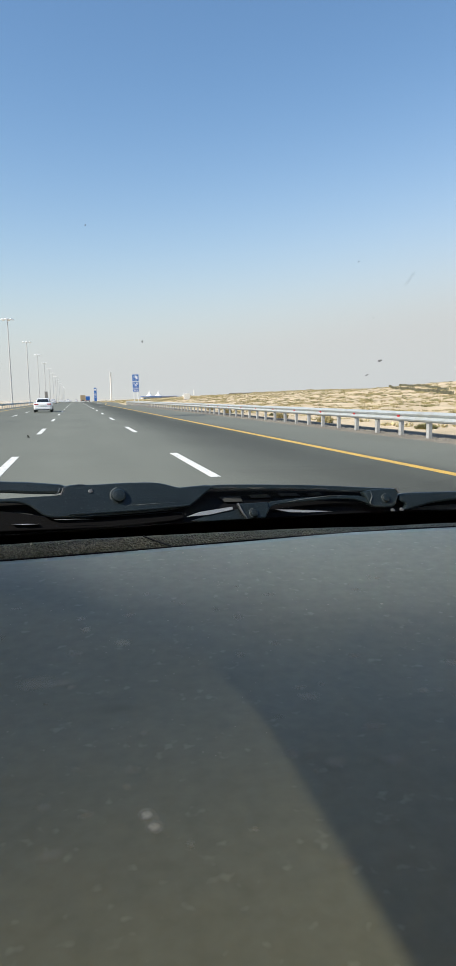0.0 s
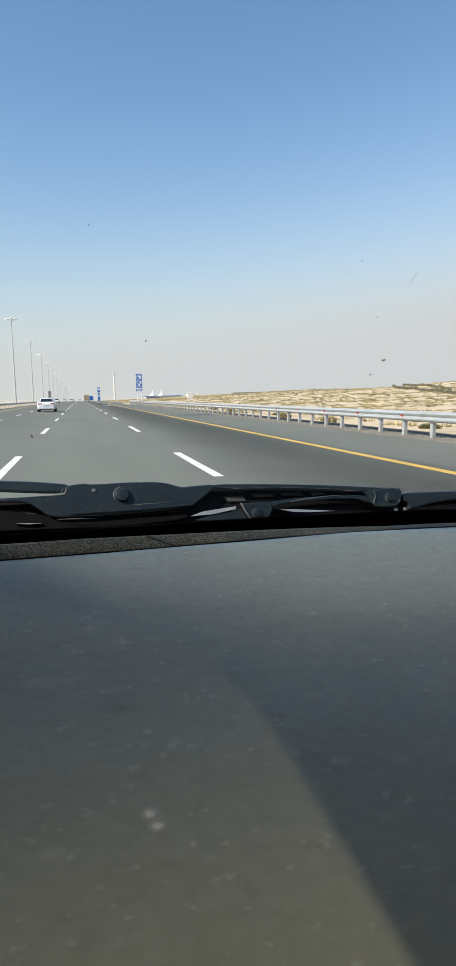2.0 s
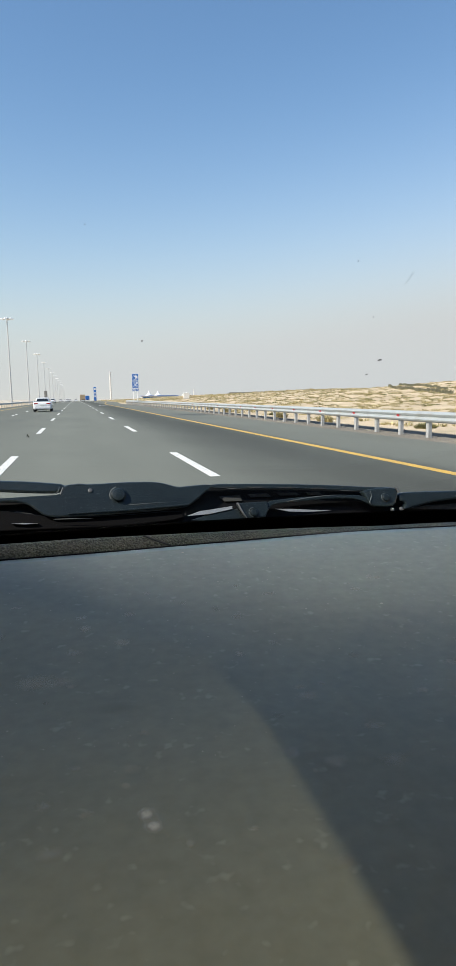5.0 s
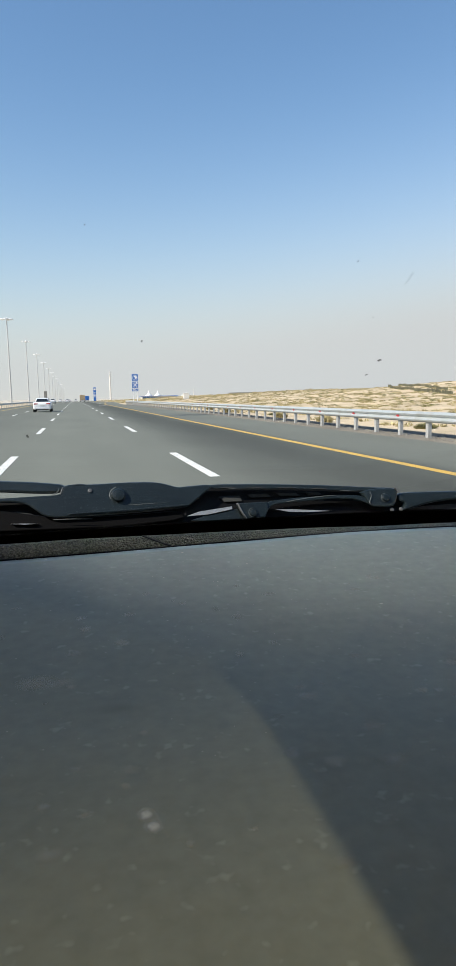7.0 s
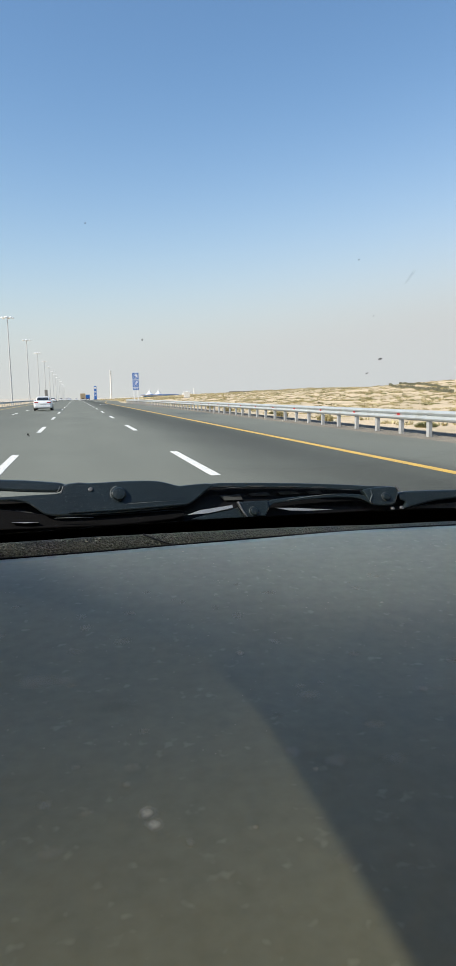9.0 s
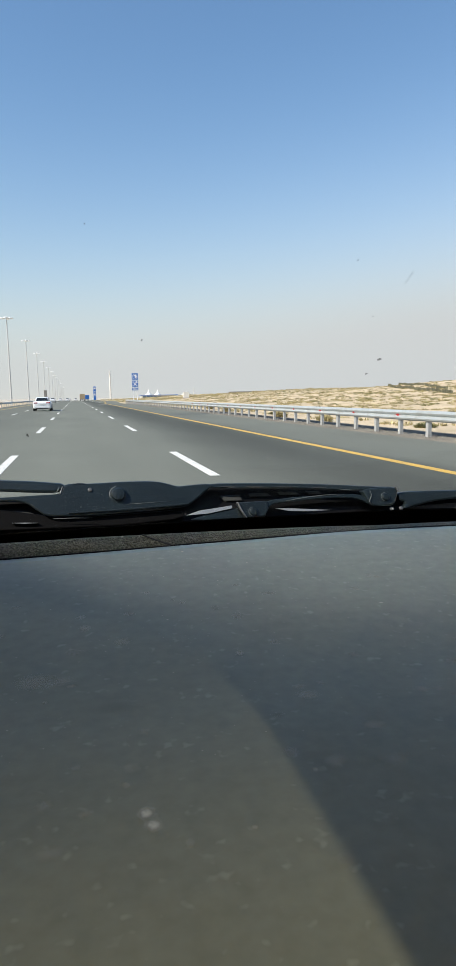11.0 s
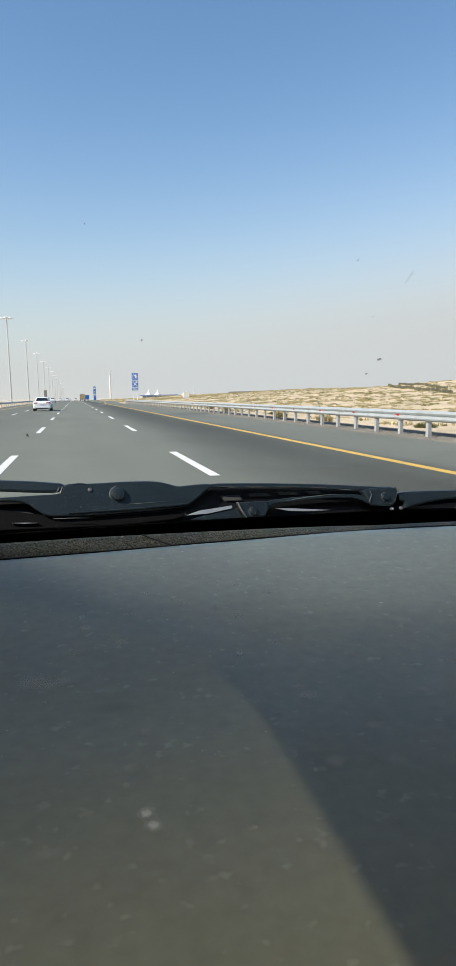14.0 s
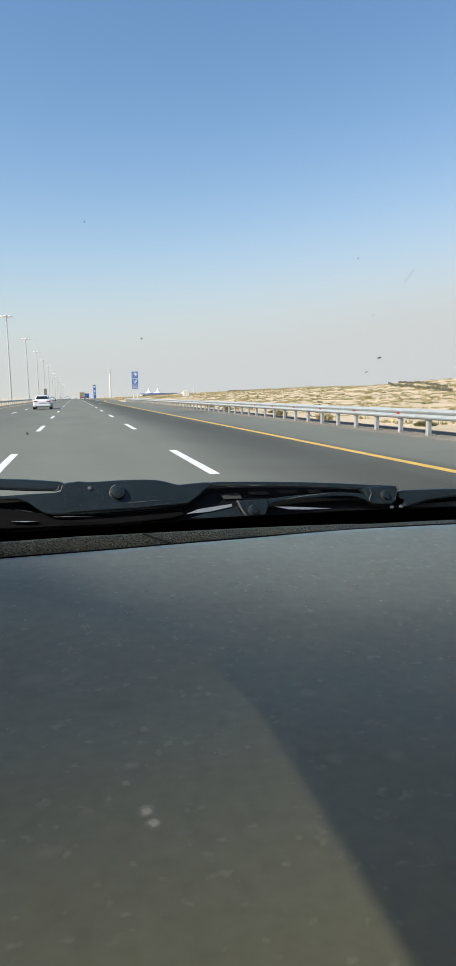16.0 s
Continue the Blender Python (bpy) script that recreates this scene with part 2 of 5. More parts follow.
specks(WIPER_BLACK, 430, 0.64, 0.76, 0.34, (0.16, 0.18, 0.19))
specks(ASPHALT, 22, 0.64, 0.76, 0.35, (0.30, 0.30, 0.27))
specks(DASH, 95, 0.66, 0.78, 0.5, (0.42, 0.43, 0.38))


def thin_smear(m, opaque):
    """Lets part of the light through a thin dried smear."""
    n, l = m.node_tree.nodes, m.node_tree.links
    clear, mix = n.new("ShaderNodeBsdfTransparent"), n.new("ShaderNodeMixShader")
    mix.inputs[0].default_value = opaque
    l.new(clear.outputs[0], mix.inputs[1]), l.new(n["Principled BSDF"].outputs[0], mix.inputs[2])
    l.new(mix.outputs[0], n["Material Output"].inputs[0])
    return m


SPOT = material("dried_insect_spot", (0.10, 0.09, 0.08), 0.9, vary=0.2, scale=300)
thin_smear(SPOT, 0.30)
DUST = thin_smear(material("pale_dust_fleck", (0.78, 0.78, 0.74), 0.9, vary=0.1, scale=200), 0.6)
# lining out of view, made pale and warm to bounce light onto the dash
CABIN = material("beige_bounce_lining", (0.82, 0.69, 0.49), 0.9, vary=0.08, scale=8)


def tinted_film(name, through_part, clear_to, dark_from):
    """Unseen side glass; its tint thickens towards the front edge, along y, to fade the sun pool."""
    m = bpy.data.materials.new(name)
    m.use_nodes = True
    n, l = m.node_tree.nodes, m.node_tree.links
    clear, gloss, mix, fres = n.new("ShaderNodeBsdfTransparent"), n.new("ShaderNodeBsdfGlossy"), n.new("ShaderNodeMixShader"), n.new("ShaderNodeFresnel")
    gloss.inputs["Roughness"].default_value = 0.02
    tc, sep, fade, tone = n.new("ShaderNodeTexCoord"), n.new("ShaderNodeSeparateXYZ"), n.new("ShaderNodeMapRange"), n.new("ShaderNodeVectorMath")
    fade.interpolation_type = "SMOOTHSTEP"
    fade.inputs["From Min"].default_value, fade.inputs["From Max"].default_value = clear_to, dark_from
    fade.inputs["To Min"].default_value, fade.inputs["To Max"].default_value = 1.0, 0.34
    tone.operation = "SCALE"
    tone.inputs[0].default_value = through_part
    l.new(tc.outputs["Object"], sep.inputs[0]), l.new(sep.outputs[1], fade.inputs["Value"])
    l.new(fade.outputs[0], tone.inputs["Scale"]), l.new(tone.outputs[0], clear.inputs[0])
    fres.inputs[0].default_value = 1.2
    l.new(fres.outputs[0], mix.inputs[0]), l.new(clear.outputs[0], mix.inputs[1]), l.new(gloss.outputs[0], mix.inputs[2])
    l.new(mix.outputs[0], n["Material Output"].inputs[0])
    return m


TINT = tinted_film("sun_fade_side_glass", (0.475, 0.455, 0.378), -0.02, 0.50)
# glass out of view, its warm tints chosen to warm the light in the cabin
CLEAR_TINT = tinted_film("clear_side_glass", (0.62, 0.55, 0.41), 3.0, 4.0)
BACK_GLASS = tinted_film("warm_light_side_glass", (0.92, 0.87, 0.76), 3.0, 4.0)
GLASS = glass_material("windscreen_glass", (0.97, 0.985, 0.98))


# ---- building helpers ----
def link(name, bm, mat, smooth=False):
    me = bpy.data.meshes.new(name)
    bmesh.ops.recalc_face_normals(bm, faces=bm.faces)
    bm.to_mesh(me)
    bm.free()
    me.materials.append(mat)
    if smooth:
        for p in me.polygons:
            p.use_smooth = True
    return new(name, me)


def part(name, bm, mat, parent, label="", smooth=False):
    ob = link(name, bm, mat, smooth)
    ob.parent = parent
    if label:
        tagged(ob, label)
    return ob


def empty(name, m=None):
    ob = new(name)
    ob.empty_display_size = 0.2
    if m:
        ob.matrix_basis = m
    return ob


def add_box(bm, x0, x1, y0, y1, z0, z1, bevel=0.0):
    r = bmesh.ops.create_cube(bm, size=1)
    v = r["verts"]
    bmesh.ops.transform(bm, matrix=Matrix.Translation(((x0 + x1) / 2, (y0 + y1) / 2, (z0 + z1) / 2)) @
                        Matrix.Diagonal((x1 - x0, y1 - y0, z1 - z0, 1)), verts=v)
    if bevel:
        bmesh.ops.bevel(bm, geom=list({e for k in v for e in k.link_edges}), offset=bevel, segments=2, affect="EDGES", profile=0.6)
    return bm


def box(*a, bevel=0.0):
    return add_box(bmesh.new(), *a, bevel=bevel)


def add_tube(bm, a, b, ra, rb, n=10):
    a, b = Vector(a), Vector(b)
    d = b - a
    m = Matrix.Translation((a + b) / 2) @ d.to_track_quat("Z", "Y").to_matrix().to_4x4()
    bmesh.ops.create_cone(bm, cap_ends=True, segments=n, radius1=ra, radius2=rb, depth=d.length, matrix=m)
    return bm


def tube(a, b, ra, rb=None, n=10):
    return add_tube(bmesh.new(), a, b, ra, ra if rb is None else rb, n)


def spun(profile, n=20, m=None):
    """A turned body from (radius, height) pairs."""
    bm = bmesh.new()
    rings = []
    for r, z in profile:
        rings.append([bm.verts.new((r * math.cos(2 * math.pi * i / n), r * math.sin(2 * math.pi * i / n), z)) for i in range(n)])
    for a, b in zip(rings, rings[1:]):
        for i in range(n):
            bm.faces.new((a[i], a[(i + 1) % n], b[(i + 1) % n], b[i]))
    bm.faces.new(rings[0][::-1]), bm.faces.new(rings[-1])
    if m:
        bmesh.ops.transform(bm, matrix=m, verts=bm.verts)
    return bm


def loft(sections, closed=True):
    """A skin over rings of equal length."""
    bm = bmesh.new()
    rings = [[bm.verts.new(p) for p in s] for s in sections]
    n = len(rings[0])
    for a, b in zip(rings, rings[1:]):
        for i in range(n if closed else n - 1):
            bm.faces.new((a[i], a[(i + 1) % n], b[(i + 1) % n], b[i]))
    if closed:
        bm.faces.new(rings[0][::-1]), bm.faces.new(rings[-1])
    return bm


def smooth01(a, b, x):
    t = min(1.0, max(0.0, (x - a) / (b - a)))
    return t * t * (3 - 2 * t)


def sag(y):
    """The road falls away gently in the distance."""
    return -max(0.0, y) ** 2 / 200000


def tip(y):
    """The road's slope at y, as a turn about x."""
    return -max(0.0, y) / 100000


ALONG = [-300, -200, -100, 0] + [10 * i for i in range(1, 81)] + [900 + 100 * i for i in range(24)]


# ---- ground: one sheet of desert with low dunes beside the road ----
def terrain(x, y):
    z = sag(y) - 0.16 + 0.09 * smooth01(9.4, 10.4, x)
    rise = smooth01(13, 78, x)
    far = 1 - 0.75 * smooth01(220, 900, math.hypot(x, y))
    z += 2.35 * rise * far * (1 + 0.22 * noise.noise(Vector((x * 0.018, y * 0.012, 3.1))))
    rough = smooth01(11, 20, x) + smooth01(-26, -40, x)
    z += rough * far * (0.30 * noise.noise(Vector((x * 0.11, y * 0.08, 0))) + 0.14 * noise.noise(Vector((x * 0.37, y * 0.31, 5))))
    z -= 0.05 * smooth01(10.6, 12.0, x) * (1 - smooth01(14, 24, x))
    z += 1.0 * smooth01(74, 112, x) * far * (0.8 + 0.5 * noise.noise(Vector((x * 0.02, y * 0.02, 8))))
    z += 1.0 * math.exp(-((x - 74) / 17) ** 2 - ((y - 116) / 26) ** 2)
    return z


def bare(x, y):
    """Clean blown sand over the highest dune and on the flat behind the barrier."""
    return 0.9 * math.exp(-((x - 78) / 17) ** 2 - ((y - 122) / 24) ** 2) + 0.3 * (1 - smooth01(13, 26, x))


def build_ground():
    xs = [-4500, -2500, -1200, -600, -300, -150, -80, -50, -36, -26, -20, -14, -10, 0, 8, 9.6]
    xs += [10.2 + 0.55 * i for i in range(60)] + [43.2 + 1.1 * i for i in range(80)] + [135, 150, 175, 210, 260, 340, 480, 700, 1100, 2000, 4500]
    ys = [-500, -150, -60, -20] + [-5 + 0.8 * i for i in range(90)] + [67 + 1.6 * i for i in range(110)] + [250 + 20 * i for i in range(30)] + [860 + 60 * i for i in range(40)] + [3400, 4000, 4700]
    verts = [(x, y, terrain(x, y)) for y in ys for x in xs]
    w = len(xs)
    faces = [(j * w + i, j * w + i + 1, (j + 1) * w + i + 1, (j + 1) * w + i) for j in range(len(ys) - 1) for i in range(w - 1)]
    me = bpy.data.meshes.new("ground")
    me.from_pydata(verts, [], faces)
    me.materials.append(SAND)
    for p in me.polygons:
        p.use_smooth = True
    return tagged(new("ground", me), "pale sandy desert with low dunes and patches of dry scrub", "desert ground", kind="structure")


build_ground()

# ---- road ----
LINES = (2.21, -1.44, -5.06)       # white broken lines, from the shoulder inwards
YELLOW = 5.93
road = tagged(link("road", loft([[(-11.2, y, sag(y) - 0.5), (9.25, y, sag(y) - 0.5), (9.25, y, sag(y)), (-11.2, y, sag(y))] for y in ALONG]), ASPHALT), "grey bleached asphalt motorway with a dark right-hand lane",
              "road", kind="structure")
# outline of the verge: flat to the posts, then an added low ridge that catches the barrier's shadow
VERGE = ((9.25, -0.03), (9.5, -0.015), (10.34, -0.02), (10.60, 0.03), (10.80, 0.06), (11.0, 0.03), (11.3, -0.06), (11.5, -0.3), (9.25, -0.5))


def verge_z(x):
    for (a, za), (b, zb) in zip(VERGE, VERGE[1:]):
        if a <= x <= b:
            return za + (zb - za) * (x - a) / (b - a)
    return -0.05


verge = tagged(link("gravel_verge", loft([[(x, y, sag(y) + z) for x, z in VERGE] for y in ALONG if y <= 130]),
                    GRAVEL), "grey-brown gravel verge along the asphalt edge", "gravel verge", kind="structure")


def stones_fast():
    """Loose stones on the verge, as small skewed blocks in one mesh."""
    rng = random.Random(4)
    verts, faces = [], []
    for i in range(4600):
        y = 8 + 90 * rng.random() ** 1.6
        x = 9.26 + 1.5 * rng.random()
        s = rng.uniform(0.006, 0.016) * (1 + 0.5 * (x > 10.05))
        turn = Euler((rng.random() * 3, rng.random() * 3, rng.random() * 3)).to_matrix()
        k = len(verts)
        for a in ((-1, -1, -1), (1, -1, -1), (1, 1, -1), (-1, 1, -1), (-1, -1, 1), (1, -1, 1), (1, 1, 1), (-1, 1, 1)):
            p = turn @ Vector((a[0] * s * rng.uniform(0.5, 1), a[1] * s * rng.uniform(0.5, 1), a[2] * s * rng.uniform(0.3, 0.7)))
            verts.append((x + p.x, y + p.y, sag(y) + verge_z(x) + s * 0.3 + p.z))
        faces += [tuple(k + q for q in f) for f in ((0, 3, 2, 1), (4, 5, 6, 7), (0, 1, 5, 4), (1, 2, 6, 5), (2, 3, 7, 6), (3, 0, 4, 7))]
    me = bpy.data.meshes.new("loose_stones")
    me.from_pydata(verts, [], faces)
    me.materials.append(material("loose_stone", (0.27, 0.242, 0.20), 0.9, vary=0.1, scale=5, island=0.3, spec=0.1))
    return tagged(new("loose_stones", me), "loose grey-brown stones strewn over the verge", "stones", kind="stuff")


stones_fast()


def marking(length, width):
    bm = bmesh.new()
    add_box(bm, -width / 2, width / 2, 0, length, -0.003, 0.005)
    return bm


dash_first = part("lane_marking", marking(4.9, 0.17), WHITE_LINE, road)
dash_first.location = (LINES[0], 10.6 - 15, 0)
for x, start in ((LINES[0], 10.6), (LINES[1], 11.2), (LINES[2], 11.2)):
    for k in range(-2, 46):
        if x == LINES[0] and k == -1:
            continue
        d = new("lane_marking", dash_first.data)
        d.parent, d.location, d.rotation_euler = road, (x, start + 15 * k, sag(start + 15 * k)), (tip(start + 15 * k + 2.5), 0, 0)


def edge_x(y):
    """The yellow line swings out where the slip lane begins."""
    return YELLOW + 3.2 * smooth01(128, 215, y)


part("edge_line", loft([[(edge_x(y) - 0.095, y, sag(y) - 0.003), (edge_x(y) + 0.095, y, sag(y) - 0.003), (edge_x(y) + 0.095, y, sag(y) + 0.005), (edge_x(y) - 0.095, y, sag(y) + 0.005)] for y in ALONG]), YELLOW_LINE, road, "worn yellow edge line")
part("slip_lane", loft([[(9.25, y, sag(y) - 0.3), (9.27 + 3.2 * smooth01(128, 215, y), y, sag(y) - 0.3), (9.27 + 3.2 * smooth01(128, 215, y), y, sag(y)), (9.25, y, sag(y))] for y in ALONG if y >= 130]), ASPHALT, road, "asphalt of the widening slip lane")
short = part("slip_marking", marking(1.0, 0.2), WHITE_LINE, road)
short.location = (YELLOW, 160, sag(160))
for i in range(1, 90):
    d = new("slip_marking", short.data)
    d.parent, d.location, d.rotation_euler = road, (YELLOW, 160 + 2.6 * i, sag(160 + 2.6 * i)), (tip(160 + 2.6 * i), 0, 0)
arrow = bmesh.new()
arrow.faces.new([arrow.verts.new(q) for q in ((-0.1, 0, 0), (0.1, 0, 0), (0.14, 3.0, 0), (0.75, 3.4, 0), (0.75, 2.7, 0), (1.35, 4.0, 0), (0.75, 5.2, 0), (0.75, 4.4, 0), (-0.06, 3.9, 0))])
g = bmesh.ops.extrude_face_region(arrow, geom=arrow.faces[:])
bmesh.ops.translate(arrow, vec=(0, 0, 0.005), verts=[q for q in g["geom"] if isinstance(q, bmesh.types.BMVert)])
part("lane_arrow", arrow, WHITE_LINE, road, "white arrow to the slip lane").location = (4.0, 112, sag(112) + 0.003)
part("edge_line", loft([[(-8.85, y, sag(y) - 0.003), (-8.66, y, sag(y) - 0.003), (-8.66, y, sag(y) + 0.005), (-8.85, y, sag(y) + 0.005)] for y in ALONG]), YELLOW_LINE, road, "worn yellow edge line")


# ---- crash barriers ----
def w_profile(x, side):
    """Outline of a W-beam rail, its face to the road on the given side."""
    face = [(0.0, 0.44), (0.055, 0.475), (0.075, 0.515), (0.055, 0.553), (0.004, 0.582), (0.004, 0.608), (0.055, 0.637), (0.075, 0.675), (0.055, 0.715), (0.0, 0.75)]
    back = [(d - 0.008, z) for d, z in face[::-1]]
    return [(x + side * d, z) for d, z in face + back]


def channel_post(h=0.80):
    """A folded channel post with its web to the road."""
    t, w, d = 0.007, 0.075, 0.10
    ring = [(-w, -t), (-w, d), (-w + t, d), (-w + t, 0), (w - t, 0), (w - t, d), (w, d), (w, -t)]
    return loft([[(y, x, z) for x, y in ring] for z in (-0.5, h - 0.09)])


def build_barrier(x, side, y0, y1, spacing, label, ends=True):
    rail = tagged(empty("guardrail", pose(x, 0, 0)), label, "guardrail", group="guardrails along the motorway")
    lengths = 4 * spacing
    y = y0
    flip = 0
    while y < y1 - 0.01:
        e = min(y + lengths, y1)
        part("beam", loft([[(q, v, z + sag(v)) for q, z in w_profile(0.004 * (flip % 2) * side, side)] for v in (y, e + 0.16)]), STEEL, rail)
        y = e
        flip += 1
    first, n = None, int((y1 - y0) / spacing)
    tri = None
    for i in range(n + 1):
        py = y0 + spacing * i
        if first is None:
            bm = channel_post()
            if side > 0:
                bmesh.ops.transform(bm, matrix=pose(0, 0, 0, 0, 0, 180), verts=bm.verts)
            first = part("post", bm, POST_STEEL, rail)
            first.location = (-side * 0.03, py, sag(py))
            blk = part("spacer_block", box(-0.03, 0.03, -0.05, 0.05, 0.50, 0.70, bevel=0.006), STEEL, rail)
            blk.location = (-side * 0.0, py, sag(py))
        else:
            for src, off in ((first, -side * 0.03), (blk, 0.0)):
                o = new(src.name.split(".")[0], src.data)
                o.parent, o.location = rail, (off, py, sag(py))
        if ends and i % 2 == 0:
            if tri is None:
                bm = bmesh.new()
                a = [bm.verts.new((0, q, w)) for q, w in ((-0.085, -0.085), (0.10, 0.0), (-0.085, 0.085))]
                bm.faces.new(a)
                g = bmesh.ops.extrude_face_region(bm, geom=bm.faces[:])
                bmesh.ops.translate(bm, vec=(side * 0.012, 0, 0), verts=[q for q in g["geom"] if isinstance(q, bmesh.types.BMVert)])
                tri = part("reflector", bm, RED, rail, "small red triangular reflector")
                tri.location = (side * 0.03, py, 0.60 + sag(py))
            else:
                o = new("reflector", tri.data)
                o.parent, o.location = rail, (side * 0.03, py, 0.60 + sag(py))
    if ends:
        face = w_profile(0, side)
        part("end_terminal", loft([[(q, y1, z + sag(y1)) for q, z in face], [(q + 0.2 * (-side), y1 + 3.2, z - 0.62 + sag(y1)) for q, z in face]]), STEEL, rail, "rail end bent down to the ground")
    return rail


build_barrier(9.92, -1, 2.05 - 1.70 * 60, 133.0, 1.70, "galvanised steel crash barrier with red reflectors beside the road")
build_barrier(-11.5, 1, 40.0, 340.0, 4.0, "long grey steel crash barrier along the median", ends=False)


# ---- white parapet and paved strip passed earlier ----
PAVING = material("red_brown_paving", (0.26, 0.15, 0.12), 0.9, vary=0.15, scale=1.5, fine=0.2, fine_scale=20)
parapet = tagged(empty("parapet", pose(12.4, -112, 0)), "long white concrete parapet behind a strip of red paving", "wall")
for i in range(9):
    part("panel", loft([[(0, -10 * i, -0.4), (0.3, -10 * i, -0.4), (0.25, -10 * i, 0.9 + 0.09 * i), (0.03, -10 * i, 0.9 + 0.09 * i)],
                        [(0, -10 * i - 9.97, -0.4), (0.3, -10 * i - 9.97, -0.4), (0.25, -10 * i - 9.97, 0.99 + 0.09 * i), (0.03, -10 * i - 9.97, 0.99 + 0.09 * i)]]), WHITE_WALL, parapet)
part("paving", box(-1.7, 0.0, -90, -14, -0.5, 0.02), PAVING, parapet, "red-brown paving")


# ---- lighting masts in the median ----
def build_mast(m):
    mast = tagged(empty("lighting_mast", m), "tall grey motorway lighting mast with a ring of white floodlights", "lighting mast",
                  group="lighting masts along the median")
    part("base_plate", spun([(0.35, -0.2), (0.35, 0.05), (0.24, 0.07), (0.2, 0.5)], 14), MAST_GREY, mast)
    part("pole", tube((0, 0, 0), (0, 0, 20.3), 0.22, 0.11, 12), MAST_GREY, mast)
    ring = bmesh.new()
    for i in range(20):
        a, b = 2 * math.pi * i / 20, 2 * math.pi * (i + 1) / 20
        add_tube(ring, (0.75 * math.cos(a), 0.75 * math.sin(a), 20.2), (0.75 * math.cos(b), 0.75 * math.sin(b), 20.2), 0.05, 0.05, 6)
    for i in range(4):
        a = math.pi / 2 * i
        add_tube(ring, (0, 0, 20.2), (0.75 * math.cos(a), 0.75 * math.sin(a), 20.2), 0.04, 0.04, 6)
    part("head_ring", ring, MAST_GREY, mast)
    part("cap", spun([(0.16, 20.0), (0.2, 20.2), (0.16, 20.45), (0.02, 20.6)], 12), LAMP_WHITE, mast)
    for i in range(6):
        a = 2 * math.pi * i / 6
        lamp = part("floodlight", spun([(0.10, 0.16), (0.30, 0.0), (0.36, -0.08), (0.34, -0.15), (0.25, -0.17)], 12), LAMP_WHITE, mast)
        lamp.location = (1.2 * math.cos(a), 1.2 * math.sin(a), 20.2)
        lamp.rotation_euler = (0.25 * math.sin(a) * -1, 0.25 * math.cos(a), 0)
        part("lamp_arm", tube((0.7 * math.cos(a), 0.7 * math.sin(a), 20.2), (1.0 * math.cos(a), 1.0 * math.sin(a), 20.22), 0.035, 0.035, 6), MAST_GREY, mast)
    return mast


mast_a = build_mast(pose(-14.6, 102, sag(102) - 0.16))
for k in (-2, -1, *range(1, 15)):
    copy_thing(mast_a, pose(-14.6, 102 + 62 * k, sag(102 + 62 * k) - 0.16, 0, 0, 17 * k))


# ---- service sign ----
def disc_bm(r, y0, y1, n=28):
    bm = spun([(r, 0), (r, y1 - y0)], n)
    bmesh.ops.transform(bm, matrix=Matrix.Translation((0, y1, 0)) @ pose(0, 0, 0, 90), verts=bm.verts)
    return bm


def lettering(text, size, parent, m, mat):
    c = bpy.data.curves.new("lettering", "FONT")
    c.offset = 0.022 * size
    c.body, c.size, c.align_x, c.align_y, c.extrude = text, size, "CENTER", "CENTER", 0.002
    c.materials.append(mat)
    ob = new("lettering", c)
    ob.parent = parent
    ob.matrix_basis = m
    return ob


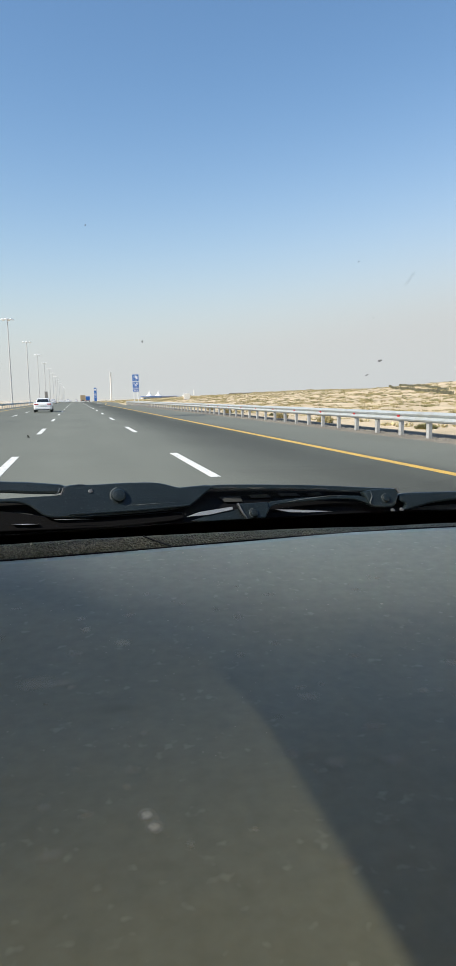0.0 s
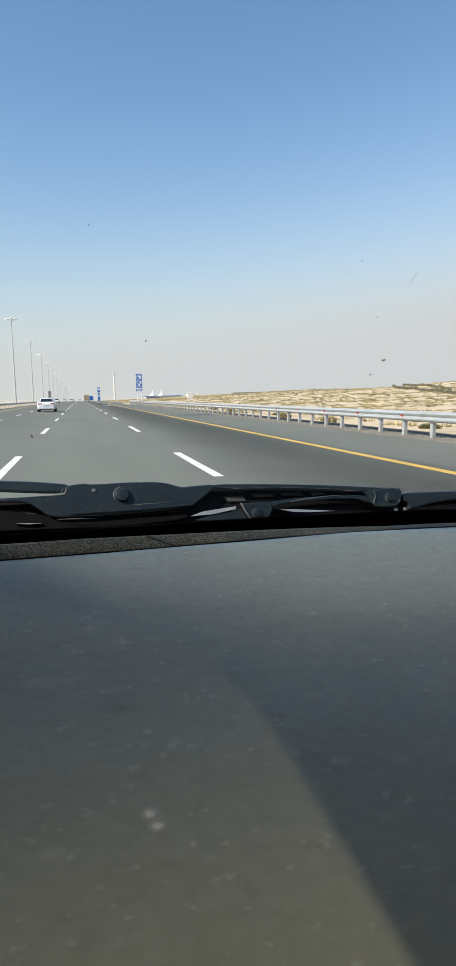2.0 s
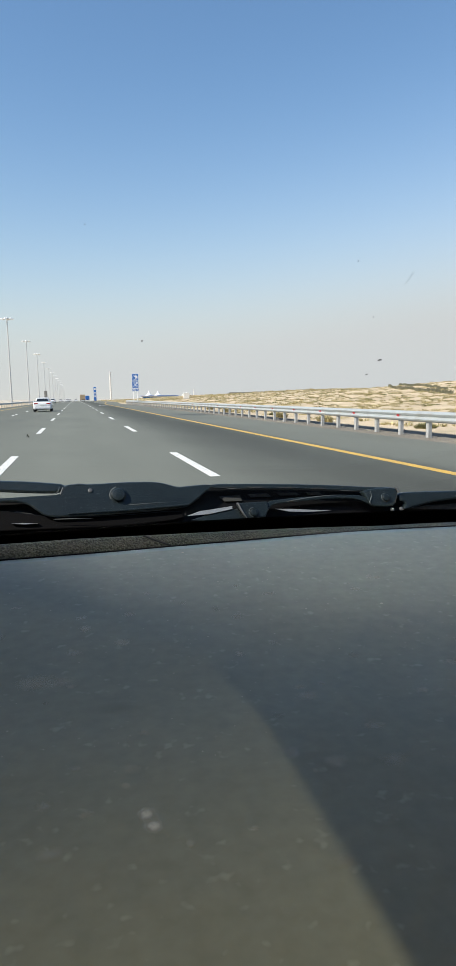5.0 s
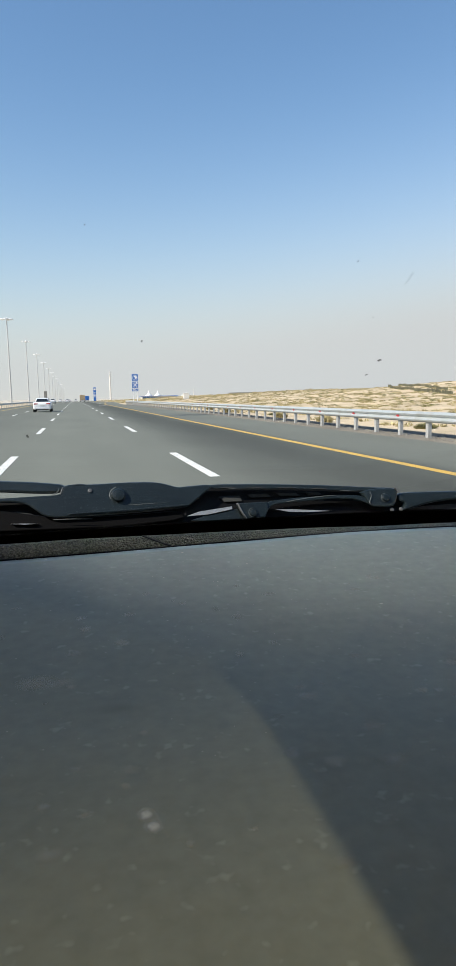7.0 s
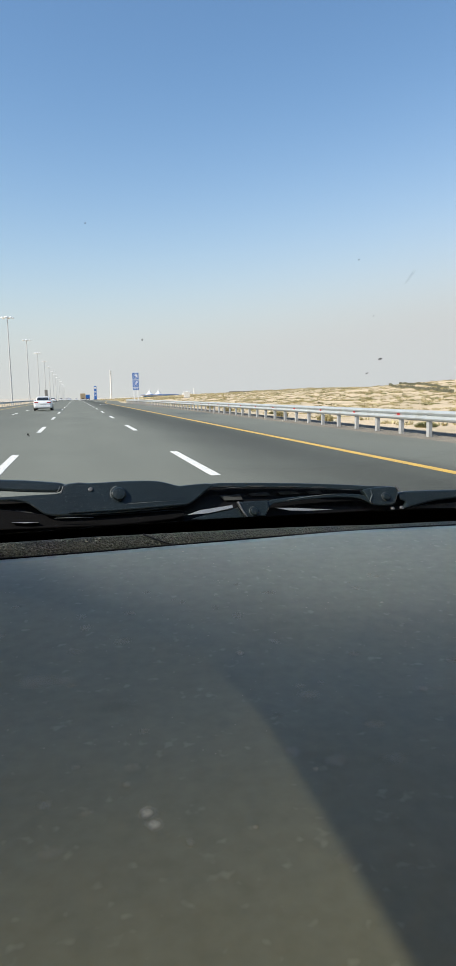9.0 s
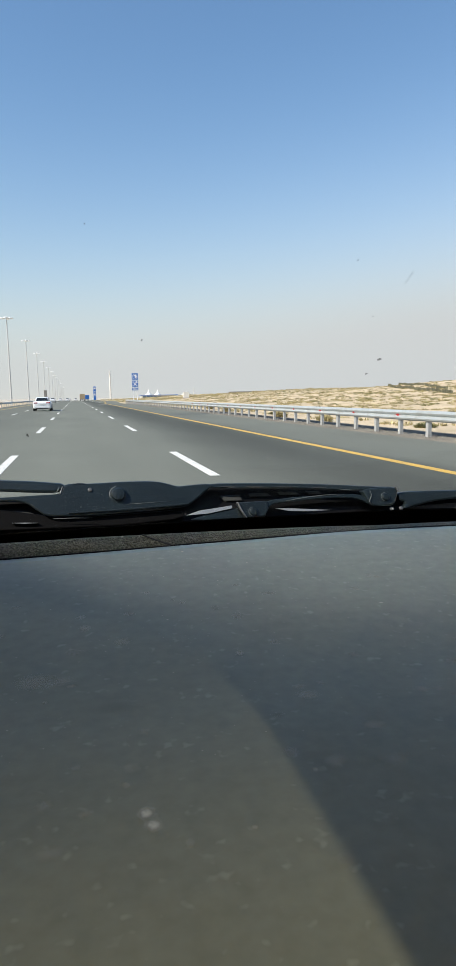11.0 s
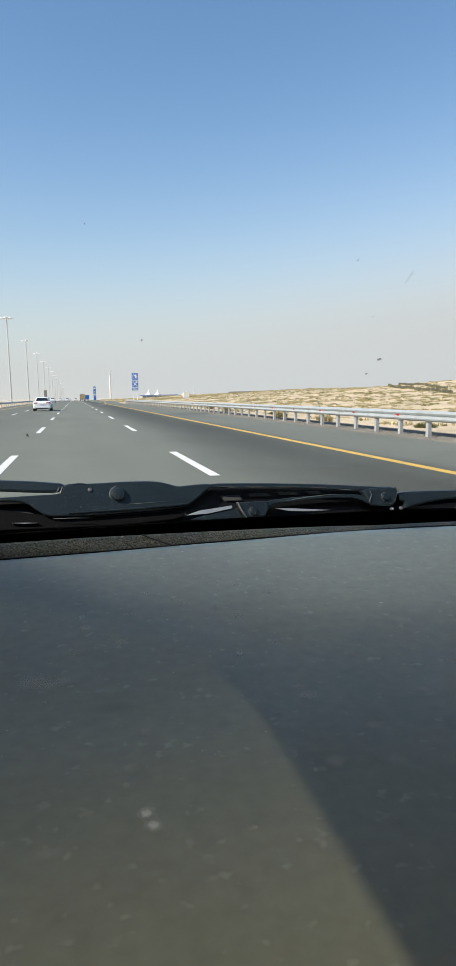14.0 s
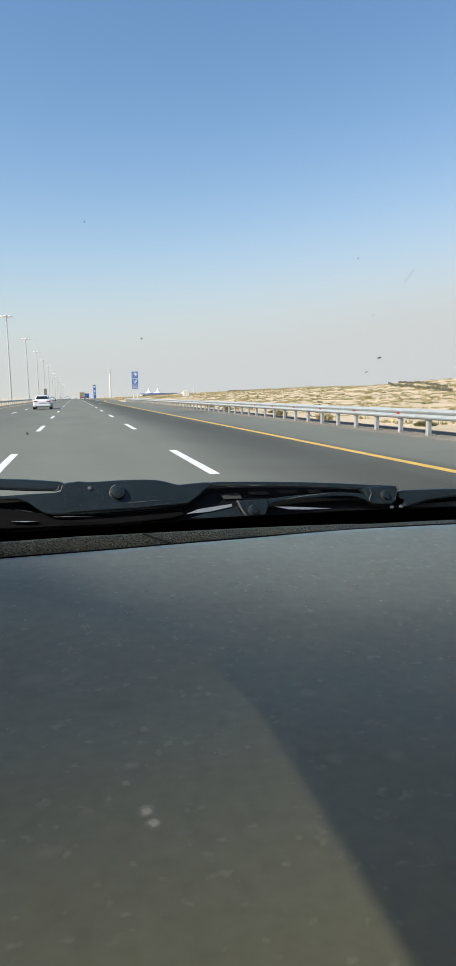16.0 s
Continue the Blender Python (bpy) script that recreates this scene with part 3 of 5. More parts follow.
def build_service_sign(m):
    sign = tagged(empty("service_sign", m), "blue and white service sign on two white posts, 500 m", "road sign")
    for x in (-0.36, 0.36):
        part("post", tube((x, 0.06, -0.6), (x, 0.06, 5.5), 0.065, 0.065, 12), SIGN_WHITE, sign)
    for z0, z1 in ((4.30, 5.60), (2.98, 4.25), (2.42, 2.92)):
        panel = part("panel", box(-0.61, 0.61, -0.03, 0.0, z0, z1, bevel=0.012), SIGN_WHITE, sign)
        part("blue_face", box(-0.565, 0.565, -0.036, -0.028, z0 + 0.045, z1 - 0.045), SIGN_BLUE, panel, "blue reflective sheet")
    emblem = part("emblem", disc_bm(0.46, -0.042, -0.034), SIGN_WHITE, sign, "plain white round emblem")
    emblem.location = (0, 0, 4.95)
    inner = part("emblem_field", disc_bm(0.41, -0.046, -0.036), SIGN_BLUE, sign)
    inner.location = (0, 0, 4.95)
    crest = part("emblem_shape", disc_bm(0.30, -0.050, -0.040), SIGN_WHITE, sign)
    crest.location = (0.06, 0, 4.98)
    cut = part("emblem_notch", disc_bm(0.17, -0.054, -0.044), SIGN_BLUE, sign)
    cut.location = (-0.12, 0, 4.86)
    for x, z, solid in ((-0.27, 3.92, 0), (0.27, 3.92, 1), (0.0, 3.61, 1), (-0.27, 3.30, 0), (0.27, 3.30, 0)):
        icon = part("service_icon", disc_bm(0.19, -0.042, -0.034), SIGN_WHITE, sign, "round service symbol")
        icon.location = (x, 0, z)
        if not solid:
            field = part("icon_field", disc_bm(0.165, -0.010, 0.0), SIGN_BLUE, icon)
            field.location = (0, -0.036, 0)
            part("icon_bar", box(-0.08, 0.08, -0.05, -0.042, -0.05, 0.03, bevel=0.004), SIGN_WHITE, icon)
        elif x == 0.0:
            for dx in (-0.06, 0.06):
                part("icon_bar", box(dx - 0.025, dx + 0.025, -0.05, -0.042, -0.10, 0.10, bevel=0.004), SIGN_BLUE, icon)
    lettering("24", 0.20, sign, pose(0.27, -0.046, 3.92, 90), SIGN_BLUE)
    lettering("500 m", 0.34, sign, pose(0, -0.040, 2.67, 90), SIGN_WHITE)
    return sign


build_service_sign(pose(10.85, 122, sag(122) - 0.03, 0, 0, -3))


# ---- vehicles ahead ----
def rounded(w, z0, z1, r, y, n=4):
    pts = []
    for cx, cz, a0 in ((w - r, z1 - r, 0), (-w + r, z1 - r, 90), (-w + r, z0 + r, 180), (w - r, z0 + r, 270)):
        for i in range(n + 1):
            a = radians(a0 + 90 * i / n)
            pts.append((cx + r * math.cos(a), y, cz + r * math.sin(a)))
    return pts


def wheel_at(car, x, y, r=0.33):
    out = 1 if x > 0 else -1
    m = Matrix.Translation((x, y, r)) @ pose(0, 0, 0, 0, 90)
    tyre = part("wheel", spun([(r * 0.62, -0.10), (r * 0.93, -0.11), (r, -0.08), (r, 0.08), (r * 0.93, 0.11), (r * 0.62, 0.10)], 24, m), RUBBER, car, "black rubber tyre")
    part("rim", spun([(r * 0.20, out * 0.095), (r * 0.6, out * 0.10), (r * 0.62, out * 0.06), (r * 0.62, out * 0.02)], 20, m), RIM, tyre)


def build_car(m, label, group=""):
    """A saloon seen from behind; y runs forwards from the rear bumper."""
    car = tagged(empty("car", m), label, "car", group)
    low = [rounded(w, z0, z1, 0.13, y) for y, w, z0, z1 in ((0.0, 0.72, 0.38, 0.78), (0.05, 0.84, 0.30, 0.90), (0.25, 0.90, 0.24, 1.00), (1.2, 0.92, 0.22, 0.98), (3.0, 0.92, 0.22, 0.94),
                                                          (3.9, 0.90, 0.22, 0.86), (4.4, 0.82, 0.26, 0.74), (4.55, 0.66, 0.34, 0.62))]
    body = part("body", loft(low), CAR_WHITE, car, smooth=True)
    cab = [rounded(w, 0.85, z1, 0.11, y) for y, w, z1 in ((0.42, 0.66, 1.00), (1.05, 0.64, 1.36), (1.45, 0.62, 1.43), (2.1, 0.62, 1.44), (2.6, 0.66, 1.33), (3.3, 0.72, 0.96))]
    part("cabin", loft(cab), CAR_WHITE, car, smooth=True)
    rear = loft([[(-0.60, 0.46, 1.045), (0.60, 0.46, 1.045), (0.60, 0.54, 1.05), (-0.60, 0.54, 1.05)], [(-0.51, 0.97, 1.345), (0.51, 0.97, 1.345), (0.51, 1.05, 1.34), (-0.51, 1.05, 1.34)]])
    part("rear_window", rear, CAR_GLASS, car, "dark unseen warm-tinted rear window")
    for s in (-1, 1):
        win = loft([[(s * 0.62, 0.95, 1.04), (s * 0.675, 0.95, 1.04), (s * 0.65, 1.40, 1.32), (s * 0.58, 1.40, 1.32)], [(s * 0.66, 2.9, 1.02), (s * 0.715, 2.9, 1.02), (s * 0.67, 2.3, 1.32), (s * 0.60, 2.3, 1.32)]])
        part("side_window", win, CAR_GLASS, car, "dark unseen side window, tinted to fade the sun on the dash")
        part("tail_light", box(s * 0.62 - 0.20, s * 0.62 + 0.20, -0.005, 0.12, 0.77, 0.89, bevel=0.03), TAIL_RED, car, "red tail light")
        part("mirror", box(s * 0.98 - 0.09, s * 0.98 + 0.09, 2.70, 2.85, 0.98, 1.10, bevel=0.03), CAR_WHITE, car)
        for y in (0.85, 3.65):
            wheel_at(car, s * 0.82, y)
    part("bumper", box(-0.80, 0.80, -0.06, 0.22, 0.30, 0.52, bevel=0.05), CAR_WHITE, car)
    part("diffuser", box(-0.62, 0.62, -0.05, 0.18, 0.22, 0.32, bevel=0.02), BLACK_PLASTIC, car, "black lower bumper insert")
    part("plate", box(-0.25, 0.25, -0.03, 0.05, 0.62, 0.73, bevel=0.006), PLATE, car, "plain pale plate")
    return car


white_car = build_car(pose(-3.3, 70, sag(70) + 0.005), "white saloon car driving ahead in the next lane")
for x, y in ((-6.9, 215), (-3.3, 300), (-6.9, 330), (-10.1, 265), (0.4, 390), (-3.3, 430), (-6.9, 470)):
    copy_thing(white_car, pose(x, y, sag(y) + 0.005))["label"] = "white car far ahead on the motorway"


def build_truck(m, label, cargo):
    truck = tagged(empty("truck", m), label, "truck", "trucks far ahead")
    part("chassis", box(-0.45, 0.45, 0.2, 8.6, 0.65, 0.95, bevel=0.03), BLACK_PLASTIC, truck)
    part("cargo_body", box(-1.22, 1.22, 0.0, 6.4, 0.95, 3.35, bevel=0.06), cargo, truck)
    part("cab", loft([rounded(1.15, 0.7, z, 0.2, y) for y, z in ((6.7, 2.9), (7.6, 3.0), (8.4, 2.6), (8.7, 1.7))]), TRUCK_ORANGE, truck, "orange driver's cab", smooth=True)
    part("rear_bar", box(-1.1, 1.1, -0.05, 0.05, 0.45, 0.62, bevel=0.02), STEEL, truck)
    for s in (-1, 1):
        part("tail_light", box(s * 0.95 - 0.15, s * 0.95 + 0.15, -0.06, 0.0, 0.72, 0.86, bevel=0.02), TAIL_RED, truck)
        for y in (1.2, 2.4, 7.6):
            wheel_at(truck, s * 0.98, y, 0.5)
    return truck


build_truck(pose(3.6, 330, sag(330) + 0.005), "tan and orange cargo truck far ahead in the slow lane", TRUCK_TAN)
build_truck(pose(7.6, 425, sag(425) + 0.005), "blue-sided box truck far ahead in the slow lane", SIGN_BLUE)


# ---- service station and other far things ----
def build_station():
    st = tagged(empty("service_station", pose(64, 620, sag(620) - 0.2)), "low service station with blue glass front and white tent roofs", "building")
    part("wall", box(-3, 30, 0, 14, 0, 3.6, bevel=0.05), WHITE_WALL, st)
    for i in range(9):
        part("window", box(-2 + 3.5 * i, 1.2 + 3.5 * i, -0.06, 0.04, 0.6, 3.0, bevel=0.01), BLUE_GLASS, st, "tall blue glass pane")
    part("roof", box(-4, 31, -1.2, 15, 3.6, 4.1, bevel=0.06), SIGN_BLUE, st, "flat blue roof edge")
    for x in (4.0, 12.5):
        t = part("tent_roof", spun([(4.2, 0), (2.6, 0.7), (1.5, 1.6), (0.7, 2.9), (0.25, 4.4), (0.05, 5.2)], 20), MEMBRANE, st, "white peaked tent roof", smooth=True)
        t.location = (x, 5, 4.1)
    ann = part("annex", box(36, 44, 2, 10, 0, 4.6, bevel=0.1), WHITE_WALL, st)
    part("annex_dome", spun([(2.2, 4.6), (2.0, 5.5), (1.2, 6.3), (0.1, 6.7)], 16, Matrix.Translation((40, 6, 0))), MEMBRANE, st, smooth=True)
    part("thin_minaret", tube((46.5, 4, 0), (46.5, 4, 9.5), 0.45, 0.3, 10), WHITE_WALL, st)
    return st


build_station()


def build_pylon(m):
    py = tagged(empty("pylon_sign", m), "tall blue and white service station pylon sign", "pylon sign")
    part("board", box(-1.05, 1.05, -0.3, 0.3, 0, 11.6, bevel=0.08), SIGN_BLUE, py)
    part("foot", box(-1.3, 1.3, -0.6, 0.6, -0.5, 0.4, bevel=0.05), CONCRETE, py)
    for z, h in ((9.4, 1.3), (7.0, 0.4), (5.9, 0.4), (4.8, 0.4), (3.7, 0.4)):
        part("white_bar", box(-0.75, 0.75, -0.34, -0.29, z, z + h, bevel=0.02), SIGN_WHITE, py)
    return py


build_pylon(pose(16.3, 560, sag(560) - 0.3))

antenna = tagged(empty("antenna_mast", pose(31.3, 600, sag(600) - 0.3)), "tall white antenna mast with panels at its top", "antenna mast")
part("pole", tube((0, 0, -0.3), (0, 0, 25.5), 0.85, 0.55, 16), WHITE_WALL, antenna)
for i in range(3):
    a = 2.1 * i
    part("antenna_panel", box(0.7 * math.cos(a) - 0.25, 0.7 * math.cos(a) + 0.25, 0.7 * math.sin(a) - 0.15, 0.7 * math.sin(a) + 0.15, 23.6, 26.4, bevel=0.05), LAMP_WHITE, antenna)
part("platform", spun([(1.0, 23.0), (1.1, 23.1), (1.1, 23.25), (0.9, 23.3)], 16), MAST_GREY, antenna)

low_wall = tagged(empty("perimeter_wall", pose(18, 700, sag(700) - 0.2)), "long low white perimeter wall near the service station", "wall")
for i in range(10):
    part("panel", box(4.6 * i, 4.6 * i + 4.5, -0.1, 0.1, -0.4, 2.2, bevel=0.02), WHITE_WALL, low_wall)
    part("pillar", box(4.6 * i - 0.2, 4.6 * i + 0.1, -0.2, 0.2, -0.4, 2.45, bevel=0.02), WHITE_WALL, low_wall)

west_wall = tagged(empty("perimeter_wall", pose(-150, 640, sag(640) - 0.2)), "long low white perimeter wall across the plain", "wall")
for i in range(24):
    part("panel", box(5.2 * i, 5.2 * i + 5.1, -0.1, 0.1, -0.4, 2.6, bevel=0.02), WHITE_WALL, west_wall)

wall = tagged(empty("boundary_wall", pose(114, 402, terrain(114, 402) - 0.1)), "long grey boundary hoarding across the desert", "wall")
for i in range(16):
    part("panel", box(-20.5 + 2.56 * i, -18.0 + 2.56 * i, -0.08, 0.08, -0.5, 1.0 + 0.02 * (i % 3), bevel=0.02), DARK_PANEL, wall)


def build_cabinet(m):
    cab = tagged(empty("utility_cabinet", m), "pale utility cabinet standing on a plinth in the scrub", "cabinet")
    part("plinth", box(-0.9, 0.9, -0.5, 0.5, -0.6, 0.15, bevel=0.02), CONCRETE, cab)
    part("body", box(-0.82, 0.82, -0.42, 0.42, 0.15, 1.75, bevel=0.02), WHITE_WALL, cab)
    part("roof", box(-0.9, 0.9, -0.5, 0.5, 1.75, 1.85, bevel=0.02), LAMP_WHITE, cab)
    for x in (-0.41, 0.41):
        part("door", box(x - 0.38, x + 0.38, -0.45, -0.41, 0.25, 1.65, bevel=0.01), WHITE_WALL, cab)
    return cab


build_cabinet(pose(32.5, 196, terrain(32.5, 196) + 0.2))
post_dark = tagged(empty("roadside_totem", pose(-13.6, 330, sag(330) - 0.2)), "dark narrow totem beside the median barrier", "totem")
part("board", box(-0.7, 0.7, -0.15, 0.15, 0, 5.6, bevel=0.04), DARK_PANEL, post_dark)
part("foot", box(-0.9, 0.9, -0.3, 0.3, -0.3, 0.2, bevel=0.03), CONCRETE, post_dark)


# ---- sand fences on the dunes ----
def build_sand_fence(pts, label, h=1.3):
    fence = tagged(empty("sand_fence"), label, "fence", group="sand fences on the dunes")
    rng = random.Random(len(pts))
    verts, faces = [], []
    for (xa, ya), (xb, yb) in zip(pts, pts[1:]):
        n = int(math.hypot(xb - xa, yb - ya) / 0.11)
        for i in range(n):
            t = i / n
            x, y = xa + (xb - xa) * t + rng.uniform(-0.05, 0.05), ya + (yb - ya) * t
            z, hh, w = terrain(x, y), h * rng.uniform(0.6, 1.1), 0.035
            k = len(verts)
            lean = rng.uniform(-0.08, 0.08)
            for dz, o in ((-0.2, 0), (hh, lean)):
                verts.extend([(x - w + o, y - 0.03, z + dz), (x + w + o, y - 0.03, z + dz), (x + w + o, y + 0.03, z + dz), (x - w + o, y + 0.03, z + dz)])
            faces += [tuple(k + q for q in f) for f in ((0, 1, 5, 4), (1, 2, 6, 5), (2, 3, 7, 6), (3, 0, 4, 7), (4, 5, 6, 7))]
    me = bpy.data.meshes.new("stakes")
    me.from_pydata(verts, [], faces)
    me.materials.append(WEATHERED)
    o = new("stakes", me)
    o.parent = fence
    tagged(o, kind="stuff")
    for x, y in pts:
        part("post", tube((x, y, terrain(x, y) - 0.3), (x, y, terrain(x, y) + h + 0.06), 0.05, 0.04, 8), WEATHERED, fence)
    return fence


build_sand_fence([(44 + 1.5 * i, 71 + 4.5 * i + 1.5 * math.sin(i * 0.9)) for i in range(13)], "dark weathered stake fence running over a sandy slope", 0.46)
build_sand_fence([(52 + 1.3 * i, 84 + 4.0 * i + 1.5 * math.sin(i * 0.8 + 1)) for i in range(12)], "dark weathered stake fence below a dune crest", 0.42)


# ---- plants ----
def tuft(rng, verts, faces, x, y, z, r, h, blades):
    """One clump of thin bent stalks with small leaves, as triangles."""
    for _ in range(blades):
        a, d = rng.uniform(0, 6.283), r * math.sqrt(rng.random()) * 0.7
        bx, by = x + d * math.cos(a), y + d * math.sin(a)
        out = r * rng.uniform(0.1, 0.5)
        ln = h * rng.uniform(0.3, 1.0) * (1 - 1.1 * (d / r) ** 2)
        w = r * rng.uniform(0.03, 0.075)
        b = rng.uniform(0, 6.283)
        ox, oy = w * math.cos(b), w * math.sin(b)
        mx, my = bx + out * 0.5 * math.cos(a), by + out * 0.5 * math.sin(a)
        tx, ty = bx + out * math.cos(a), by + out * math.sin(a)
        k = len(verts)
        verts.extend([(bx - ox * 0.4, by - oy * 0.4, z - 0.05), (bx + ox * 0.4, by + oy * 0.4, z - 0.05), (mx + ox, my + oy, z + ln * 0.6),
                      (mx - ox, my - oy, z + ln * 0.55), (tx, ty, z + ln)])
        faces.extend([(k, k + 1, k + 2, k + 3), (k + 3, k + 2, k + 4)])


def scrub_field(name, label, count, area, size, mat, seed, blades):
    rng = random.Random(seed)
    verts, faces = [], []
    x0, x1, y0, y1 = area
    made = 0
    while made < count:
        y = y0 + (y1 - y0) * rng.random() ** 1.25
        x = x0 + (x1 - x0) * rng.random()
        if noise.noise(Vector((x * 0.06, y * 0.045, seed))) < rng.uniform(-0.9, 0.2) or rng.random() < bare(x, y):
            continue
        made += 1
        r = rng.uniform(*size) * (1 + 0.5 * (rng.random() < 0.12))
        tuft(rng, verts, faces, x, y, terrain(x, y), r, r * rng.uniform(0.3, 0.55), blades)
    me = bpy.data.meshes.new(name)
    me.from_pydata(verts, [], faces)
    me.materials.append(mat)
    return tagged(new(name, me), label, "scrub", kind="stuff")


scrub_field("desert_scrub", "yellow-brown dry scrub scattered over the desert", 13500, (13, 135, 10, 250), (0.16, 0.48), SCRUB, 11, 44)
scrub_field("desert_scrub", "low green bushes scattered over the desert", 3600, (24, 140, 14, 260), (0.2, 0.48), SCRUB_DARK, 12, 70)
scrub_field("far_scrub", "distant dry scrub over the plain", 4200, (14, 330, 200, 620), (0.6, 1.5), SCRUB, 13, 22)
scrub_field("median_scrub", "sparse scrub beyond the median", 500, (-130, -36, 60, 420), (0.5, 1.1), SCRUB, 14, 16)


def build_shrub(m, label, seed, mat, r=0.55, h=0.55):
    shrub = tagged(empty("desert_shrub", m), label, "shrub", "shrubs behind the crash barrier")
    rng = random.Random(seed)
    verts, faces = [], []
    tuft(rng, verts, faces, 0, 0, 0, r, h, 900)
    me = bpy.data.meshes.new("foliage")
    me.from_pydata(verts, [], faces)
    me.materials.append(mat)
    o = new("foliage", me)
    o.parent = shrub
    bm = bmesh.new()
    for i in range(9):
        a = rng.uniform(0, 6.283)
        add_tube(bm, (0, 0, -0.1), (0.5 * r * math.cos(a), 0.5 * r * math.sin(a), h * rng.uniform(0.4, 0.7)), 0.012, 0.005, 5)
    part("stems", bm, BARK, shrub)
    return shrub


shrub_a = build_shrub(pose(11.9, 30.5, terrain(11.9, 30.5) - 0.02), "yellow-green tussock growing behind the crash barrier", 21, SCRUB, 0.42, 0.5)
shrub_b = build_shrub(pose(13.4, 23.5, terrain(13.4, 23.5) - 0.02), "low olive desert bush growing behind the crash barrier", 22, SCRUB_DARK, 0.45, 0.3)
for x, y, a, src in ((14.3, 146, 15, shrub_a), (14.9, 151, 200, shrub_b), (15.6, 159, 80, shrub_a), (15.2, 168, 140, shrub_b), (16.3, 177, 30, shrub_a), (15.4, 188, 250, shrub_b), (16.8, 199, 110, shrub_a),
                     (13.9, 19.6, 40, shrub_a), (12.2, 38.5, 90, shrub_a), (13.8, 45.0, 10, shrub_b), (12.6, 55.0, 150, shrub_a), (15.5, 28.0, 220, shrub_b), (13.4, 66.0, 70, shrub_a)):
    copy_thing(src, pose(x, y, terrain(x, y) - 0.02, 0, 0, a))
build_shrub(pose(11.6, -108, terrain(11.6, -108) - 0.02), "large grey-green bush at the end of the crash barrier", 23, SCRUB_DARK, 1.25, 1.35)
build_shrub(pose(11.5, -121, terrain(11.5, -121) - 0.02), "pale green feathery bush before the white parapet", 24, SCRUB, 0.85, 0.95)
build_shrub(pose(11.4, -116, terrain(11.4, -116) - 0.02), "small dry yellow tuft before the white parapet", 25, SCRUB, 0.45, 0.4)
rock = bmesh.new()
bmesh.ops.create_icosphere(rock, subdivisions=3, radius=0.17)
for v in rock.verts:
    v.co *= 1 + 0.35 * noise.noise(v.co * 7)
    v.co.z *= 0.75
stone = tagged(link("stone", rock, CONCRETE, True), "single pale stone lying below the crash barrier", "stone")
stone.location = (9.75, 118.5, sag(118.5) + 0.07)


# ---- the car that carries the camera ----
CX = 0.385                                   # its centre line
RISE = 1.16                                  # windscreen: metres back for each metre up
SLANT = math.hypot(RISE, 1)
carrier = tagged(empty("carrier_car", pose(CX, 0, 0)), "dark car whose dusty dashboard, windscreen and parked wipers are seen", "car")
PAD = 1.115


def car_part(name, bm, mat, parent=None, label="", smooth=False):
    """A part given in road coordinates, put under the car or one of its parts."""
    bmesh.ops.translate(bm, vec=(-CX, 0, 0), verts=bm.verts)
    return part(name, bm, mat, parent or carrier, label, smooth)


def pad_edge(x):
    q = min(0.65, max(-0.15, x))
    slope = 0.0448 + 0.318 * q - 1.037 * q * q
    return 0.9309 + 0.0448 * q + 0.159 * q * q - 0.3456 * q ** 3 + slope * (x - q)


def pad_height(x, y):
    """The pad rises a little towards the glass."""
    return PAD - 0.035 * smooth01(0.93, 0.50, y) + 0.0012 * noise.noise(Vector((x * 6, y * 6, 2)))


def pad_surface():
    bm = bmesh.new()
    nx, ny = 60, 40
    grid = []
    for j in range(ny + 1):
        row = []
        for i in range(nx + 1):
            x = -0.385 + 1.54 * i / nx
            t = j / ny
            y = 0.10 + (pad_edge(x) - 0.10) * t
            z = pad_height(x, y)
            z -= 0.10 * smooth01(0.16, 0.08, y)
            row.append(bm.verts.new((x, y, z)))
        grid.append(row)
    for a, b in zip(grid, grid[1:]):
        for i in range(nx):
            bm.faces.new((a[i], a[i + 1], b[i + 1], b[i]))
    edge = [e for e in bm.edges if e.is_boundary]
    g = bmesh.ops.extrude_edge_only(bm, edges=edge)
    vs = [v for v in g["geom"] if isinstance(v, bmesh.types.BMVert)]
    bmesh.ops.translate(bm, vec=(0, 0.0, -0.012), verts=vs)
    g = bmesh.ops.extrude_edge_only(bm, edges=[e for e in g["geom"] if isinstance(e, bmesh.types.BMEdge)])
    vs = [v for v in g["geom"] if isinstance(v, bmesh.types.BMVert)]
    bmesh.ops.translate(bm, vec=(0, -0.004, -0.25), verts=vs)
    return bm


dashboard = car_part("dashboard", pad_surface(), DASH, label="dark grey vinyl dashboard top, dusty and faintly stained", smooth=False)
for p in dashboard.data.polygons:
    p.use_smooth = p.normal.z > 0.9


def lip_height(x):
    return 0.0006 + 0.0164 * min(1.0, max(0.0, (0.47 - x) / 0.47)) ** 0.85


